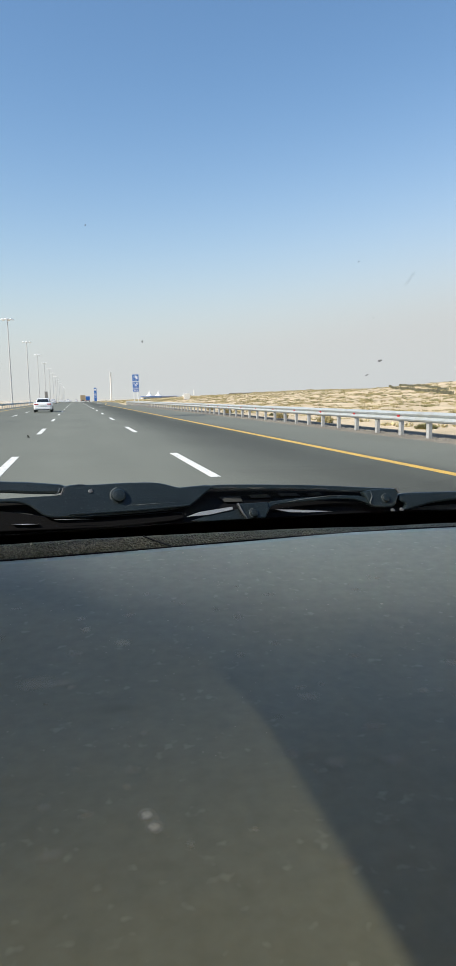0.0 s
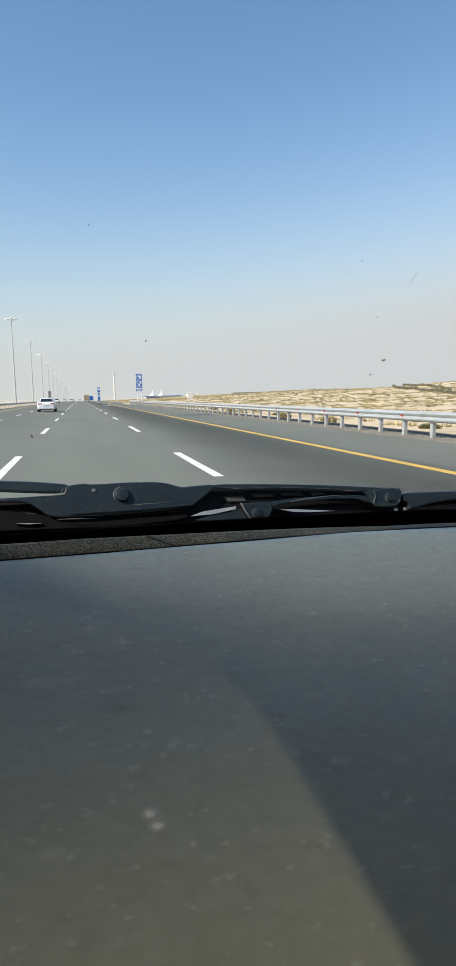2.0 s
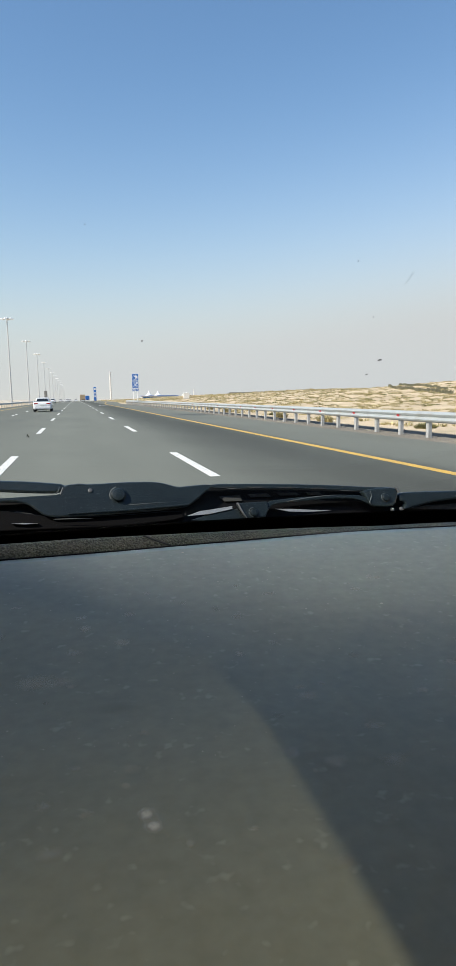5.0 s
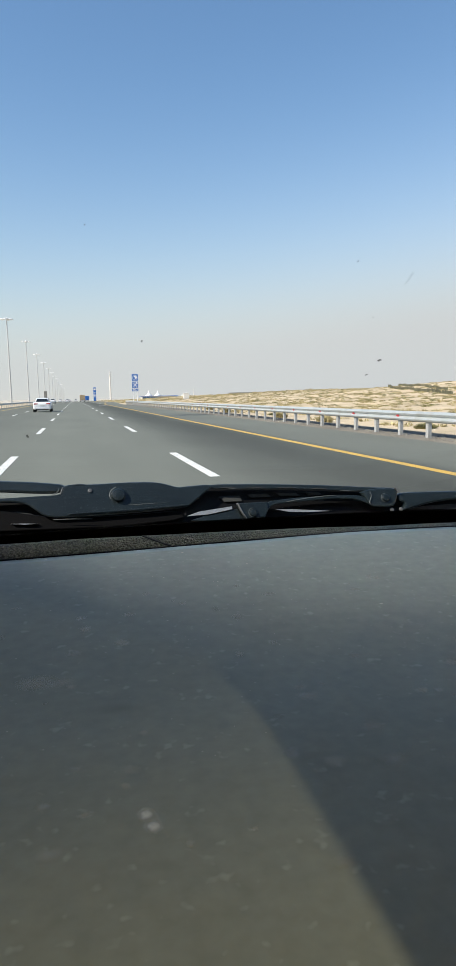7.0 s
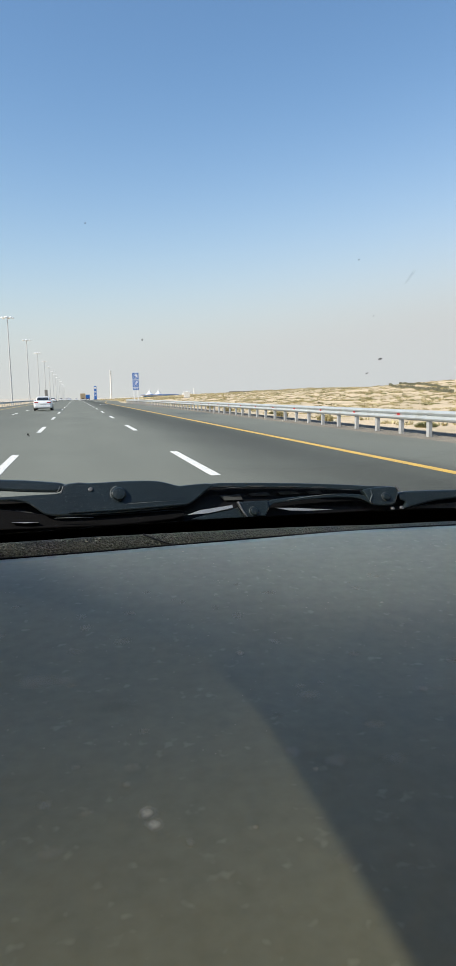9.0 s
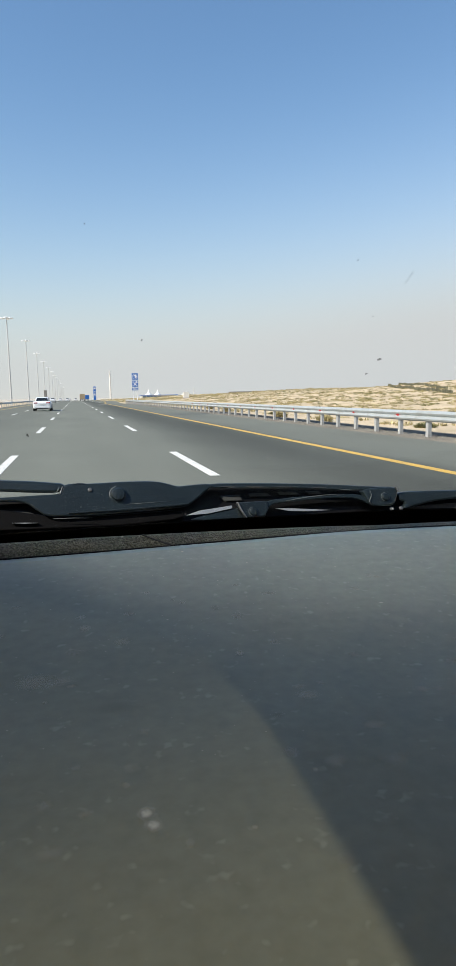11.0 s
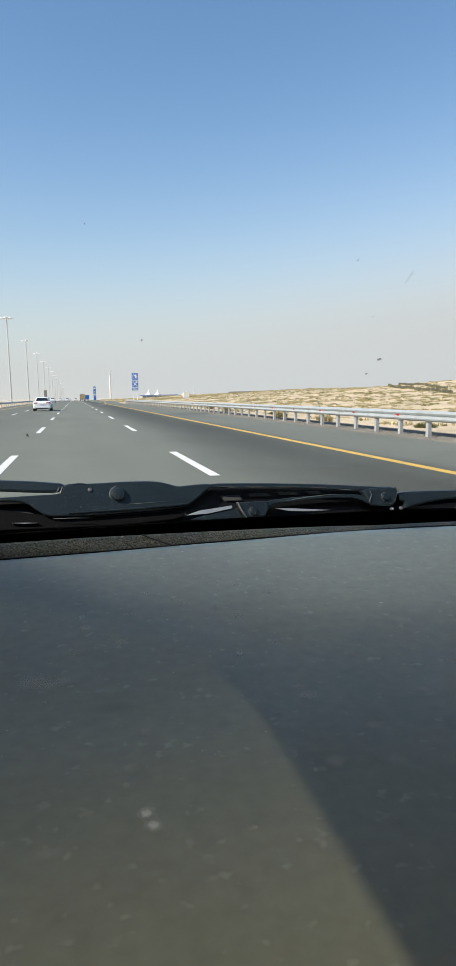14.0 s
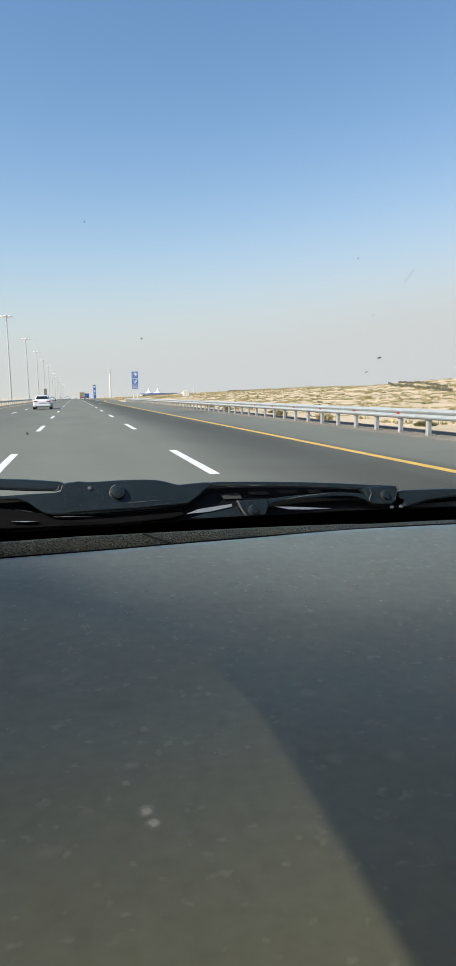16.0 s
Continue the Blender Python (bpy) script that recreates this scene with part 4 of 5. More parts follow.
def lip_strip():
    """The grained edge of the dash below the windscreen."""
    rows = []
    for i in range(81):
        x = -0.388 + 1.546 * i / 80
        e, h = pad_edge(x), lip_height(x)
        rows.append([(x, e + 0.006, PAD - 0.02), (x, e + 0.006, PAD - 0.002), (x, e + 0.013, PAD - 0.001 + 0.45 * h), (x, e + 0.022, PAD + 0.93 * h), (x, e + 0.027, PAD + h),
                     (x, e + 0.033, PAD + 0.95 * h), (x, e + 0.060, PAD - 0.030), (x, e + 0.05, PAD - 0.06)])
    return loft(rows)


lip = car_part("dash_edge", lip_strip(), LIP, label="grained dark plastic edge of the dash", smooth=True)
seal = loft([[(x, pad_edge(x) + 0.001, PAD - 0.01), (x, pad_edge(x) + 0.001, PAD + 0.0012), (x, pad_edge(x) + 0.005, PAD + 0.0012), (x, pad_edge(x) + 0.005, PAD - 0.01)]
             for x in [-0.38 + 1.53 * i / 80 for i in range(81)]])
car_part("gap_seal", seal, WIPER_RUBBER, lip, "black gap below the dash edge")
nick = bmesh.new()
for i in range(12):
    t0, t1 = i / 12, (i + 1) / 12
    pts = []
    for t in (t0, t1):
        x = 0.088 + 0.040 * t
        e, h = pad_edge(x), lip_height(x)
        pts.append((x, e + 0.024 - 0.018 * t, PAD + h * (1 - t) ** 1.1 + 0.0012))
    add_tube(nick, pts[0], pts[1], 0.0016, 0.0016, 6)
car_part("scratch", nick, BLACK_PLASTIC, lip, "thin dark mark on the dash edge")

flecks = bmesh.new()
frng = random.Random(31)
for x, y, r in [(0.138, 0.902, 0.002), (0.3336, 0.6760, 0.0024)] + \
        [(frng.uniform(-0.12, 0.6), frng.uniform(0.42, 0.93), frng.uniform(0.0003, 0.0007)) for _ in range(300)] + \
        [(frng.uniform(-0.12, 0.6), frng.uniform(0.50, 0.92), frng.uniform(0.0006, 0.0013)) for _ in range(80)]:
    bmesh.ops.create_icosphere(flecks, subdivisions=1, radius=r, matrix=Matrix.Translation((x, y, pad_height(x, y))) @ Matrix.Diagonal((1, frng.uniform(0.7, 1.4), 0.12, 1)))
tagged(car_part("dust", flecks, DUST, dashboard, "pale flecks of dust on the dash"), kind="stuff")


def stain_material(name, base, most):
    """A dried mark that thins out towards its rim."""
    m = material(name, base, 0.55, vary=0.2, scale=3, spec=0.3)
    m.node_tree.nodes["Principled BSDF"].inputs["Sheen Weight"].default_value = 0.7
    n, l = m.node_tree.nodes, m.node_tree.links
    tc, nz, add, ball, mul = n.new("ShaderNodeTexCoord"), n.new("ShaderNodeTexNoise"), n.new("ShaderNodeMixRGB"), n.new("ShaderNodeTexGradient"), n.new("ShaderNodeMath")
    clear, mix = n.new("ShaderNodeBsdfTransparent"), n.new("ShaderNodeMixShader")
    nz.inputs["Scale"].default_value, add.inputs[0].default_value = 2.2, 0.26
    add.blend_type, ball.gradient_type, mul.operation, mul.inputs[1].default_value = "LINEAR_LIGHT", "SPHERICAL", "MULTIPLY", most
    l.new(tc.outputs["Object"], nz.inputs["Vector"]), l.new(tc.outputs["Object"], add.inputs[1]), l.new(nz.outputs["Color"], add.inputs[2])
    soft = n.new("ShaderNodeMapRange")
    soft.interpolation_type, soft.inputs["From Max"].default_value = "SMOOTHSTEP", 0.9
    l.new(add.outputs[0], ball.inputs[0]), l.new(ball.outputs["Fac"], soft.inputs["Value"]), l.new(soft.outputs[0], mul.inputs[0]), l.new(mul.outputs[0], mix.inputs[0])
    l.new(clear.outputs[0], mix.inputs[1]), l.new(n["Principled BSDF"].outputs[0], mix.inputs[2])
    l.new(mix.outputs[0], n["Material Output"].inputs[0])
    return m


pale_stain, dark_stain = stain_material("pale_dried_stain", (0.55, 0.55, 0.49), 0.31), stain_material("dark_greasy_stain", (0.09, 0.09, 0.075), 0.16)


def stain_disc(mat):
    me = bpy.data.meshes.new("stain")
    ring = [(math.cos(2 * math.pi * i / 20), math.sin(2 * math.pi * i / 20), 0) for i in range(20)]
    me.from_pydata(ring, [], [tuple(range(20))])
    me.materials.append(mat)
    return me


spot_stain = stain_material("dried_droplet", (0.66, 0.66, 0.60), 0.8)
pale_disc, dark_disc, spot_disc = stain_disc(pale_stain), stain_disc(dark_stain), stain_disc(spot_stain)
trng = random.Random(17)
marks = [(0.0336, 0.3628, 0.0070, 0.0077, spot_disc), (0.0304, 0.3750, 0.0070, 0.0079, spot_disc), (0.0185, 0.5200, 0.0301, 0.0151, dark_disc), (-0.0458, 0.5803, 0.0229, 0.0172, pale_disc), (-0.0252, 0.5764, 0.0172, 0.0092, pale_disc), (0.1447, 0.5947, 0.0057, 0.0080, pale_disc), (0.2516, 0.5664, 0.0080, 0.0080, pale_disc),
         (0.2793, 0.4857, 0.0081, 0.0070, pale_disc), (0.1321, 0.3072, 0.0081, 0.0070, pale_disc), (-0.0267, 0.3524, 0.0116, 0.0081, pale_disc), (0.2052, 0.3918, 0.0139, 0.0104, pale_disc), (0.1646, 0.3999, 0.0116, 0.0093, pale_disc),
         (0.1808, 0.5007, 0.0127, 0.0104, pale_disc), (-0.0011, 0.6809, 0.0077, 0.0099, pale_disc), (0.0347, 0.6429, 0.0112, 0.0101, pale_disc)]
for _ in range(60):
    x, y, q = trng.uniform(-0.12, 0.42), trng.uniform(0.24, 0.78), trng.uniform(0.0025, 0.0085)
    marks.append((x, y, q * trng.uniform(0.7, 1.5), q * trng.uniform(0.7, 1.3), pale_disc if trng.random() < 0.9 else dark_disc))
for x, y, a, b, disc in marks:
    o = new("stain", disc)
    o.parent = dashboard
    tilt = math.atan((pad_height(x, y + 0.006) - pad_height(x, y - 0.006)) / 0.012)
    o.location, o.scale, o.rotation_euler = (x - CX, y, pad_height(x, y) + 0.0007), (a, b, 1), (tilt, 0, trng.uniform(-0.2, 0.2))


def on_glass(x, z, inward=0.0):
    """A point of the windscreen's inner face; inward in metres towards the cabin."""
    return (x, 1.112 - RISE * (z - 1.06) - inward / SLANT, z - inward * RISE / SLANT)


screen_bm = bmesh.new()
a = [screen_bm.verts.new(on_glass(x, z)) for x, z in ((-0.39, 1.0), (1.16, 1.0), (1.13, 1.69), (-0.36, 1.69))]
b = [screen_bm.verts.new((v.co.x, v.co.y + 0.005 / SLANT, v.co.z + 0.005 * RISE / SLANT)) for v in a]
screen_bm.faces.new(a), screen_bm.faces.new(b[::-1])
for i in range(4):
    screen_bm.faces.new((a[i], b[i], b[(i + 1) % 4], a[(i + 1) % 4]))
windscreen = car_part("windscreen", screen_bm, GLASS, label="sloping glass windscreen with a few dried insect spots")


def frit_top(x):
    return 1.1345 - 0.0085 * smooth01(0.44, 0.72, x) + 0.001 * math.sin(x * 9)


fr = []
for i in range(61):
    x = -0.388 + 1.546 * i / 60
    z = frit_top(x)
    fr.append([on_glass(x, 1.01, 0.003), on_glass(x, z, 0.003), on_glass(x, z, 0.001), on_glass(x, 1.01, 0.001)])
car_part("frit_band", loft(fr), FRIT, windscreen, "black printed band at the foot of the glass")

for x, z, rx, rz, n in ((0.367, 1.375, 0.0036, 0.0011, 3), (0.358, 1.358, 0.0016, 0.0010, 2), (0.074, 1.396, 0.0014, 0.0014, 1), (0.333, 1.42, 0.0009, 0.0009, 1), (0.289, 1.469, 0.0009, 0.0009, 1),
 (-0.060, 1.29, 0.0016, 0.0024, 3), (0.016, 1.489, 0.0008, 0.0008, 1)):
    srng = random.Random(int(x * 1000) + 77)
    bm = bmesh.new()
    for k in range(n):
        ox, oz = (k and srng.uniform(-1, 1) * rx * 0.8), (k and srng.uniform(-1, 1) * rz * 0.8)
        g = bmesh.ops.create_icosphere(bm, subdivisions=2, radius=1.0)
        for v in g["verts"]:
            q = 1 + 0.45 * noise.noise(v.co * 1.7 + Vector((k, x * 50, 0)))
            c = Vector(v.co) * q * (0.7 if k else 1.0)
            v.co = Vector(on_glass(x + ox + c.x * rx * 0.8, z + oz + c.z * rz * 0.8, 0.0)) + Vector((0, 0.010 + c.y * 0.0006, 0.0))
    car_part("insect_spot", bm, SPOT, windscreen, "dried dark insect spot")


smear = bmesh.new()
for k in range(4):
    g = bmesh.ops.create_icosphere(smear, subdivisions=2, radius=1.0)
    for v in g["verts"]:
        q = 1 + 0.5 * noise.noise(v.co * 1.6 + Vector((k * 3, 1, 0)))
        c = Vector(v.co) * q
        v.co = Vector(on_glass(0.3535 + 0.0008 * k + c.x * 0.0024, 1.4520 + 0.0027 * k + c.z * 0.0024, 0.0)) + Vector((0, 0.010 + c.y * 0.0004, 0.0))
SMEAR = material("thin_dried_smear", (0.22, 0.22, 0.22), 0.9, vary=0.2, scale=300)
thin_smear(SMEAR, 0.03)
car_part("smear", smear, SMEAR, windscreen, "faint dried smear on the glass")


# the wipers stand just outside the foot of the glass, tilted towards it
def wp(u, v, w=0.0):
    """Wiper plane: u across, v up, w forwards."""
    return Vector((u, 1.06 + 0.6 * v / 1.166 + w, 1.13 + v / 1.166 - 0.15 * w))


def plate(outline, w0, w1, bevel=0.002):
    if len(outline) >= 8:
        cut = []
        for (ua, va), (ub, vb) in zip(outline, outline[1:] + outline[:1]):
            cut += [(ua + 0.2 * (ub - ua), va + 0.2 * (vb - va)), (ua + 0.8 * (ub - ua), va + 0.8 * (vb - va))]
        outline = cut
    bm = bmesh.new()
    bot = bm.faces.new([bm.verts.new((u, v, 0)) for u, v in outline])
    g = bmesh.ops.extrude_face_region(bm, geom=[bot])
    bmesh.ops.translate(bm, vec=(0, 0, w1 - w0), verts=[v for v in g["geom"] if isinstance(v, bmesh.types.BMVert)])
    rim = [e for e in bm.edges if all(abs(v.co.z) < 1e-6 for v in e.verts)]
    if bevel:
        bmesh.ops.bevel(bm, geom=rim, offset=bevel, segments=2, affect="EDGES", profile=0.5)
    for v in bm.verts:
        v.co = wp(v.co.x, v.co.y, v.co.z + w0)
    return bm


def bolt(u, v, r, w, tall):
    """A domed cap that stands towards the glass."""
    bm = spun([(r * 1.25, 0.002), (r * 1.25, -0.0008), (r * 1.05, -0.0012), (r, -0.002), (r, -tall * 0.6), (r * 0.85, -tall * 0.9), (r * 0.4, -tall)], 24)
    for q in bm.verts:
        q.co = wp(u + q.co.x, v + q.co.y, w + q.co.z)
    return bm


def edge_bead(line, w, r):
    """For rubbed edges and painted glints: a thin proud bead along a line of the wiper's plane, thinning at both ends.
    """
    rings = []
    for k, (u, v) in enumerate(line):
        a, b = line[max(0, k - 1)], line[min(len(line) - 1, k + 1)]
        d = math.hypot(b[0] - a[0], b[1] - a[1])
        nu, nv = -(b[1] - a[1]) / d, (b[0] - a[0]) / d
        t = r * (0.35 if k in (0, len(line) - 1) else 1.0)
        rings.append([wp(u + t * math.cos(h) * nu, v + t * math.cos(h) * nv, w - 0.6 * t * math.sin(h)) for h in (2 * math.pi * i / 6 for i in range(6))])
    return loft(rings)


def arc(u, v, r, start, end):
    return [(u + r * math.cos(radians(start + (end - start) * i / 14)), v + r * math.sin(radians(start + (end - start) * i / 14))) for i in range(15)]


cowl = car_part("cowl_panel", plate([(-0.20, 0.056), (-0.124, 0.052), (-0.101, 0.051), (-0.082, 0.045), (-0.059, 0.031), (0.175, 0.025), (0.203, 0.043), (0.218, 0.060), (0.31, 0.056), (0.40, 0.050), (0.506, 0.040), (0.563, 0.024),
                                     (0.80, 0.012), (0.80, -0.06), (-0.20, -0.06)], 0.022, 0.035, 0.002), COWL, label="black plastic scuttle panel below the wipers")
for c in ([(0.235, 0.041), (0.271, 0.041), (0.275, 0.030), (0.243, 0.031)], [(0.287, 0.042), (0.321, 0.042), (0.328, 0.035), (0.292, 0.036)], [(0.340, 0.042), (0.374, 0.041), (0.381, 0.035), (0.345, 0.036)],
          [(0.394, 0.040), (0.417, 0.040), (0.424, 0.033), (0.399, 0.034)], [(0.570, -0.004), (0.619, 0.001), (0.76, 0.002), (0.76, -0.012)], [(-0.115, 0.032), (-0.101, 0.034), (-0.078, 0.029), (-0.067, 0.023), (-0.097, 0.025)]):
    car_part("slot", plate(c, 0.018, 0.024, 0.0006), SLOT, cowl, "grey slot in the scuttle panel")

wiper = car_part("wiper_arm", plate([(-0.031, 0.061), (-0.026, 0.074), (-0.014, 0.077), (0.021, 0.075), (0.071, 0.076), (0.112, 0.075), (0.135, 0.072), (0.163, 0.062), (0.174, 0.063), (0.217, 0.065),
                                     (0.222, 0.059), (0.210, 0.051), (0.190, 0.035), (0.175, 0.025), (0.139, 0.022), (0.067, 0.020), (0.018, 0.019), (-0.040, 0.020), (-0.057, 0.024), (-0.068, 0.033),
                                     (-0.082, 0.045), (-0.101, 0.051), (-0.124, 0.051), (-0.20, 0.051), (-0.20, 0.060), (-0.125, 0.058), (-0.077, 0.059), (-0.039, 0.059)], 0.0, 0.012, 0.003), WIPER_BLACK,
                 label="broad black wiper arm parked low on the glass")
car_part("blade_rod", plate([(-0.20, 0.096), (-0.125, 0.089), (-0.077, 0.085), (-0.019, 0.077), (-0.029, 0.061), (-0.077, 0.064), (-0.125, 0.069), (-0.20, 0.075)], 0.003, 0.018, 0.005), WIPER_BLACK, wiper, "black rod joined to the arm")
car_part("pivot_cap", bolt(0.062, 0.054, 0.0115, 0.0, 0.009), WIPER_BLACK, wiper, "round black pivot cap")
# the cap's crescent and the short top bead are sun glints in pale colour
for line, r in ((arc(0.062, 0.054, 0.0136, 95, 215), 0.0011),
                ([(-0.0321, 0.0721), (-0.0336, 0.0665), (-0.0367, 0.0619), (-0.0465, 0.0607)], 0.0010), ([(-0.0109, 0.0770), (-0.0017, 0.0767), (0.0091, 0.0758)], 0.0009),
                ([(0.0748, 0.0350), (0.1179, 0.0358), (0.1573, 0.0360)], 0.0004)):
    car_part("worn_glint_edge", edge_bead(line, -0.0005, r), SCUFF_GLINT, wiper, "pale edge of the arm, part rub and part glint", smooth=True)
car_part("worn_glint_edge", edge_bead([(-0.0429, 0.0175), (-0.0099, 0.0163), (0.0195, 0.0144)], -0.0005, 0.0007), SCUFF_GLINT, wiper, "pale edge of the arm, part rub and part glint", smooth=True)
car_part("rivet", bolt(0.017, 0.064, 0.0030, 0.0, 0.002), DULL_STEEL, wiper, "small dull rivet")
car_part("pin", plate([(-0.032, 0.0585), (-0.0295, 0.060), (-0.0255, 0.073), (-0.0275, 0.072)], -0.001, 0.004, 0.0006), DULL_STEEL, wiper, "bright worn edge at the rod's end")
car_part("arm_rib", plate([(-0.02, 0.0265), (0.067, 0.0275), (0.15, 0.0300), (0.178, 0.0315), (0.178, 0.0285), (0.15, 0.0270), (0.067, 0.0245), (-0.02, 0.0240)], -0.0025, 0.002, 0.001), WIPER_BLACK, wiper, "raised rib along the arm")
car_part("blade_frame", plate([(0.215, 0.065), (0.304, 0.061), (0.393, 0.055), (0.462, 0.049), (0.508, 0.044), (0.559, 0.040), (0.561, 0.032), (0.507, 0.036), (0.437, 0.041), (0.392, 0.046), (0.314, 0.051), (0.216, 0.056)],
                              0.002, 0.012, 0.002), WIPER_BLACK, wiper, "long black blade frame")
for u0, u1, v0, v1 in ((0.235, 0.262, 0.0585, 0.0575), (0.282, 0.312, 0.0565, 0.0550), (0.338, 0.368, 0.0528, 0.0508), (0.40, 0.425, 0.0480, 0.0465)):
    car_part("frame_slit", plate([(u0, v0), (u1, v1), (u1, v1 - 0.0012), (u0, v0 - 0.0012)], 0.0008, 0.003, 0.0), SLOT, wiper)
car_part("rubber_blade", plate([(-0.20, 0.046), (-0.124, 0.037), (-0.068, 0.026), (-0.04, 0.019), (0.067, 0.017), (0.165, 0.020), (0.17, 0.004), (0.066, -0.002), (-0.031, 0.000), (-0.20, 0.004)], 0.010, 0.018, 0.002), WIPER_RUBBER, wiper, "black rubber wiper blade")
for c in ([(0.173, 0.009), (0.195, 0.016), (0.252, 0.022), (0.252, 0.017), (0.210, 0.010)], [(-0.108, 0.014), (-0.087, 0.0132), (-0.067, 0.0115), (-0.087, 0.0115)]):
    car_part("spring_strip", plate(c, 0.004, 0.009, 0.0004), BRIGHT_STEEL, wiper, "bright steel spring strip")
car_part("spring_leaf", plate([(0.180, 0.001), (0.215, 0.011), (0.262, 0.017), (0.268, 0.004), (0.272, -0.002), (0.20, -0.002)], 0.006, 0.012, 0.002), WIPER_BLACK, wiper, "dark spring leaf")

link_arm = car_part("wiper_link", plate([(0.312, 0.027), (0.366, 0.031), (0.435, 0.032), (0.482, 0.030), (0.499, 0.024), (0.501, 0.010), (0.490, 0.017), (0.474, 0.023), (0.434, 0.026), (0.376, 0.024), (0.325, 0.021), (0.313, 0.013)],
                                       0.0, 0.010, 0.002), WIPER_BLACK, label="curved black wiper link with bolted brackets")
car_part("bracket", plate([(0.260, 0.024), (0.268, 0.027), (0.313, 0.027), (0.314, 0.013), (0.305, -0.001), (0.271, -0.001), (0.267, 0.011)], -0.003, 0.010, 0.002), WIPER_BLACK, link_arm)
car_part("bracket", plate([(0.489, 0.036), (0.507, 0.040), (0.556, 0.041), (0.559, 0.028), (0.548, 0.007), (0.537, 0.004), (0.506, 0.006), (0.498, 0.014), (0.495, 0.026)], -0.003, 0.010, 0.003), WIPER_BLACK, link_arm)
car_part("pivot_cap", bolt(0.286, 0.009, 0.0068, -0.003, 0.005), WIPER_BLACK, link_arm, "round black pivot cap")
car_part("pivot_cap", bolt(0.532, 0.022, 0.0068, -0.003, 0.005), WIPER_BLACK, link_arm, "round black pivot cap")
car_part("worn_glint_edge", edge_bead([(0.5045, 0.0365), (0.5058, 0.0269), (0.4986, 0.0151), (0.5013, 0.0082)], -0.0055, 0.0010), SCUFF_GLINT, link_arm, "rubbed pale edge of the bracket", smooth=True)
# highlight on the link's upper edge, put in as a pale bead
car_part("worn_glint_edge", edge_bead([(0.3481, 0.0248), (0.3662, 0.0274), (0.3864, 0.0295), (0.4246, 0.0319), (0.4614, 0.0313)], -0.0005, 0.0008), SCUFF_GLINT, link_arm, "pale highlight along the rubbed edge of the link", smooth=True)
# pale arcs paint the glint on the left of each cap
for u, v in ((0.286, 0.009), (0.532, 0.022)):
    car_part("worn_glint_edge", edge_bead(arc(u, v, 0.0084, 80, 250), -0.0045, 0.0006), SCUFF_GLINT, link_arm, "pale crescent of glint on the worn ring round the cap", smooth=True)
for line in ([(0.2488, 0.0549), (0.2587, 0.0545), (0.2695, 0.0537)], [(0.2866, 0.0541), (0.3042, 0.0534), (0.3214, 0.0520)], [(0.3423, 0.0511), (0.3610, 0.0503), (0.3783, 0.0489)], [(0.3973, 0.0467), (0.4148, 0.0457), (0.4308, 0.0441)], [(0.4515, 0.0407), (0.4677, 0.0393), (0.4837, 0.0377)]):
    car_part("worn_glint_edge", edge_bead(line, 0.0015, 0.0005), SCUFF_GLINT, wiper, "bright slit along the blade frame", smooth=True)
car_part("clip", plate([(0.2595, 0.0265), (0.262, 0.028), (0.2675, 0.012), (0.2735, -0.001), (0.2720, -0.001), (0.2655, 0.011)], -0.006, 0.004, 0.0008), DULL_STEEL, link_arm, "worn bright edge of the bracket")
car_part("clip", plate([(0.556, 0.040), (0.559, 0.040), (0.562, 0.032), (0.559, 0.031)], -0.005, 0.004, 0.0006), DULL_STEEL, link_arm, "worn bright edge of the bracket")
car_part("spring_strip", plate([(0.327, 0.0125), (0.357, 0.0105), (0.429, 0.003), (0.384, 0.0035), (0.351, 0.006)], 0.002, 0.007, 0.0004), BRIGHT_STEEL, link_arm, "bright steel spring strip")
for u in (0.543, 0.561):
    car_part("screw", bolt(u, -0.0015, 0.0028, 0.004, 0.003), DULL_STEEL, link_arm)

car_part("second_blade", plate([(0.561, 0.028), (0.577, 0.030), (0.627, 0.029), (0.78, 0.024), (0.78, 0.010), (0.671, 0.011), (0.620, 0.007), (0.575, -0.003), (0.563, -0.003), (0.572, 0.009), (0.559, 0.014)], 0.002, 0.014, 0.004), WIPER_BLACK,
         label="black outer wiper blade")

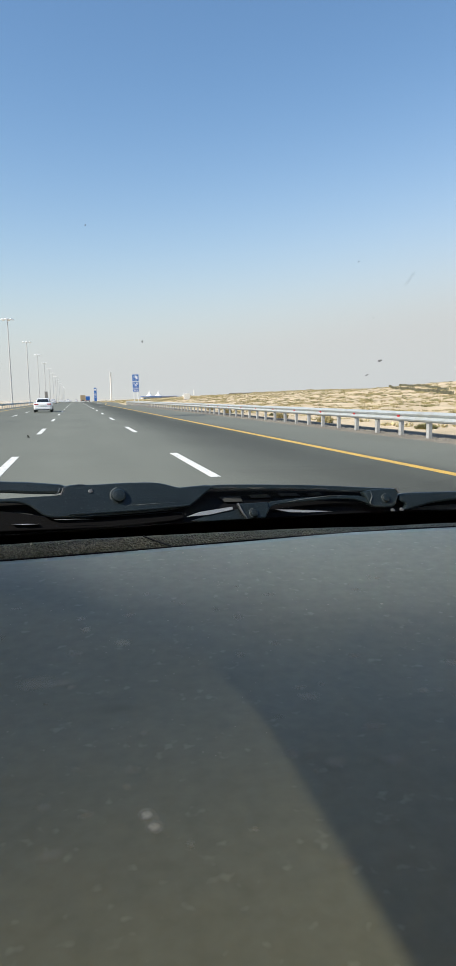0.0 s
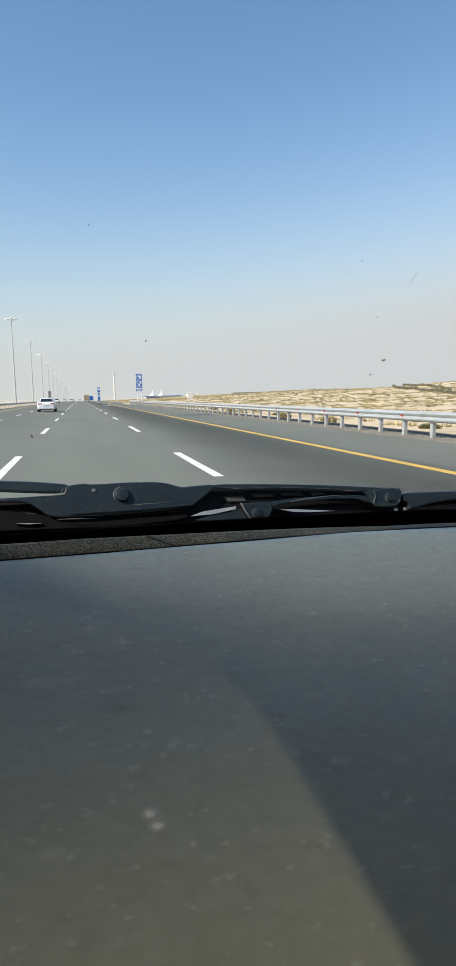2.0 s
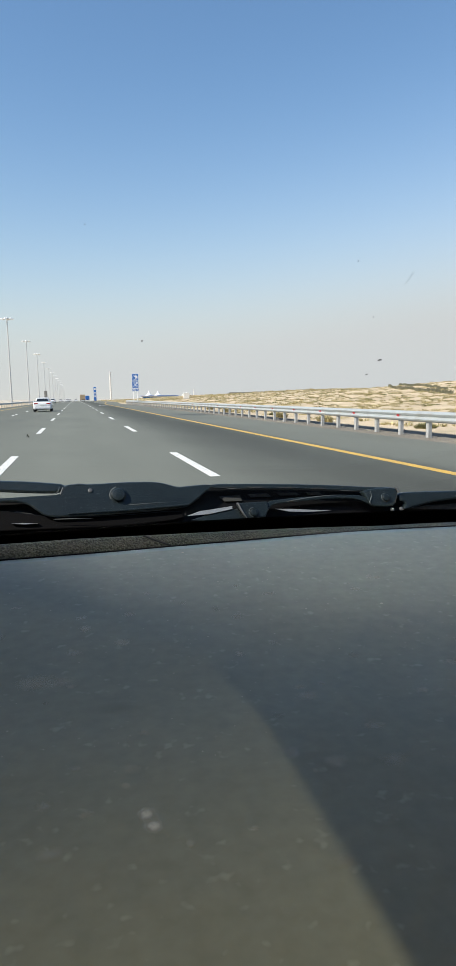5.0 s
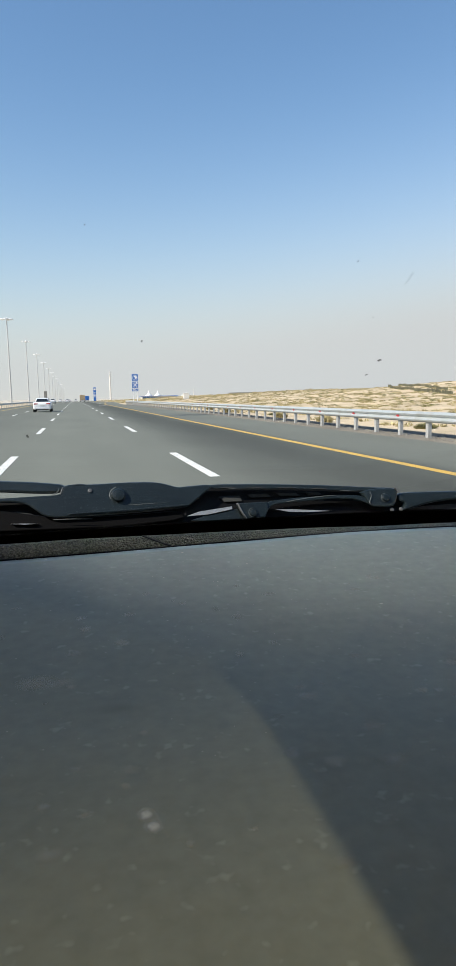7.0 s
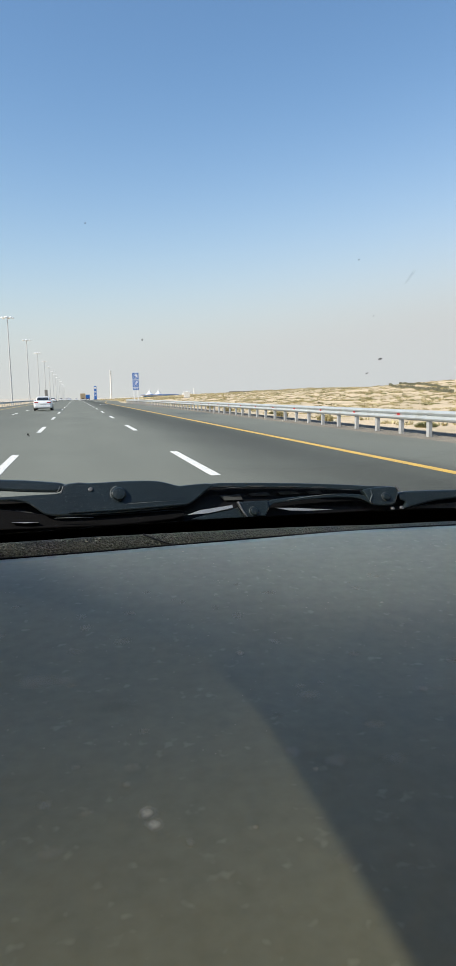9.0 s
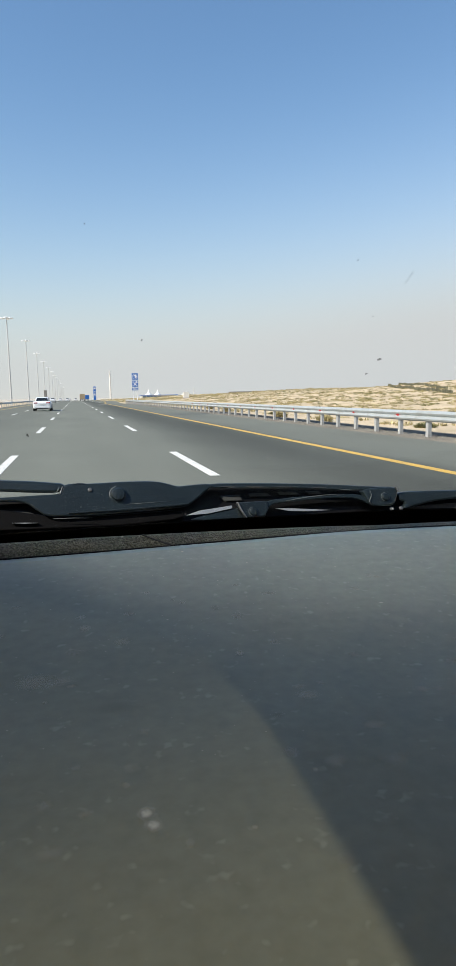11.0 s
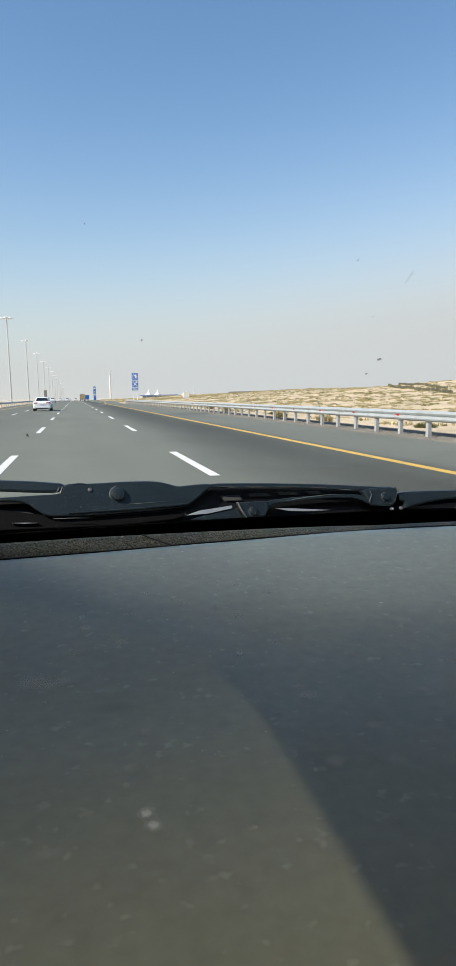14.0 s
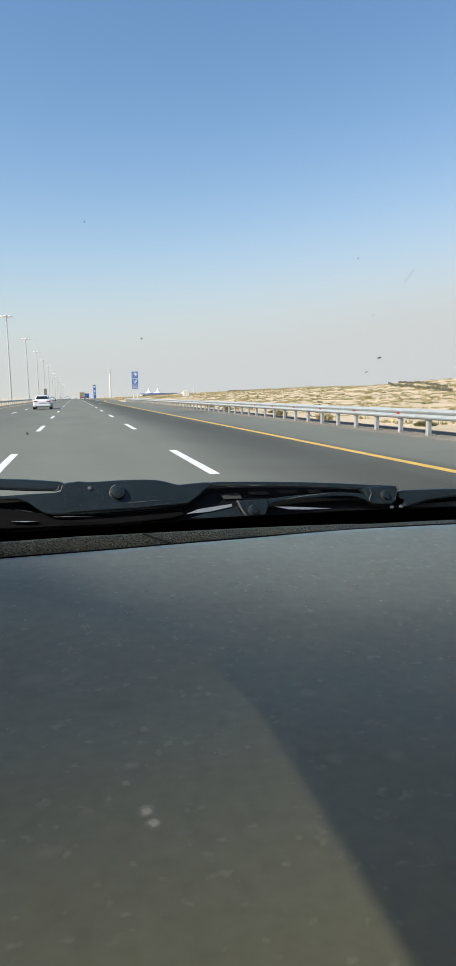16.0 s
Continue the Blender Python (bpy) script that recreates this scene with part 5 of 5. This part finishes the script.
# unseen shell of the car, which closes the cabin round the camera
LX, RX = -0.394, 1.164
CAR_DARK = material("dark_blue_car_paint", (0.02, 0.022, 0.028), 0.25, vary=0.05)
for s, x in ((-1, LX), (1, RX)):
    door = car_part("door", box(min(x, x + s * 0.07), max(x, x + s * 0.07), -1.30, 1.10, 0.35, 1.02, bevel=0.015), CABIN)
    # rail and pillar edges are placed to cast the shade edge on the dash
    beam = [(-1.30, 1.602), (0.30, 1.602), (0.30, 1.74), (-1.30, 1.74)]
    car_part("roof_rail", loft([[(x, y, z) for y, z in beam], [(x + s * 0.07, y, z) for y, z in beam]]), CABIN)
    side = [(0.30, 1.602), (0.45, 1.582), (0.75, 1.393), (0.89, 1.284), (1.16, 1.06), (1.20, 1.10), (0.46, 1.73), (0.30, 1.73)]
    car_part("windscreen_pillar", loft([[(x, y, z) for y, z in side], [(x + s * 0.07, y, z) for y, z in side]]), CABIN)
    pane = [(-0.14, 1.02), (1.10, 1.02), (1.10, 1.10), (0.89, 1.284), (0.75, 1.393), (0.45, 1.582), (0.30, 1.602), (-0.14, 1.602)]
    back_pane = [(-1.15, 1.02), (-0.22, 1.02), (-0.22, 1.602), (-1.15, 1.602)]
    car_part("rear_side_window", loft([[(x + s * 0.033, y, z) for y, z in back_pane], [(x + s * 0.037, y, z) for y, z in back_pane]]), BACK_GLASS, label="unseen side window, tinted to warm the cabin light")
    car_part("door_pillar", box(min(x, x + s * 0.07), max(x, x + s * 0.07), -0.22, -0.14, 1.02, 1.602, bevel=0.01), CABIN)
    # pane out of view; its graded tint shapes the sunlight on the dash
    car_part("side_window", loft([[(x + s * 0.033, y, z) for y, z in pane], [(x + s * 0.037, y, z) for y, z in pane]]), TINT, label="unseen side window, tinted to fade the sun on the dash")
    car_part("outer_skin", box(min(x + s * 0.073, x + s * 0.085), max(x + s * 0.073, x + s * 0.085), -1.34, 1.16, 0.34, 1.01, bevel=0.005), CAR_DARK, door, "dark painted outer panel")
    car_part("rear_pillar", box(min(x, x + s * 0.07), max(x, x + s * 0.07), -1.30, -1.15, 1.02, 1.602, bevel=0.01), CABIN)
car_part("roof", box(LX - 0.07, RX + 0.07, -1.35, 0.42, 1.69, 1.752, bevel=0.02), CABIN, label="unseen cabin roof with beige lining that bounces warm light")
car_part("roof_skin", box(LX - 0.085, RX + 0.085, -1.37, 0.44, 1.756, 1.772, bevel=0.006), CAR_DARK, label="dark painted roof skin")
car_part("rear_panel", box(LX - 0.05, RX + 0.05, -1.37, -1.30, 0.35, 1.02, bevel=0.02), CABIN)
rear_pane = [(-1.345, 1.01), (-1.335, 1.01), (-1.335, 1.59), (-1.345, 1.59)]
car_part("rear_window", loft([[(x, y, z) for y, z in rear_pane] for x in (LX - 0.03, RX + 0.03)]), CLEAR_TINT, label="unseen warm-tinted rear window")
car_part("rear_header", box(LX - 0.05, RX + 0.05, -1.37, -1.30, 1.58, 1.72, bevel=0.02), CABIN)
car_part("floor_pan", box(LX - 0.05, RX + 0.05, -1.35, 1.2, 0.28, 0.35, bevel=0.02), CABIN)
# added black sheet keeps the pale cabin out of the glass's reflection
car_part("gap_blind", box(LX + 0.01, RX - 0.01, 0.985, 1.135, 1.03, 1.04), FRIT, lip, "added black sheet that darkens the gap below the windscreen")
car_part("bulkhead", box(LX - 0.02, RX + 0.02, 1.14, 1.20, 0.30, 0.98, bevel=0.01), CABIN)
car_part("bonnet", loft([[(CX - w, y, 0.55), (CX - w, y, z - 0.06), (CX - w * 0.7, y, z), (CX + w * 0.7, y, z), (CX + w, y, z - 0.06), (CX + w, y, 0.55)] for y, w, z in
                         ((1.20, 0.90, 0.985), (1.7, 0.90, 0.96), (2.1, 0.84, 0.90), (2.3, 0.70, 0.80))]), CAR_DARK, label="dark painted bonnet", smooth=True)
car_part("front_bumper", box(CX - 0.85, CX + 0.85, 1.25, 2.4, 0.25, 0.56, bevel=0.06), CAR_DARK)
for x in (-0.85, 0.85):
    for y in (-0.95, 1.72):
        wheel_at(carrier, x, y, 0.34)
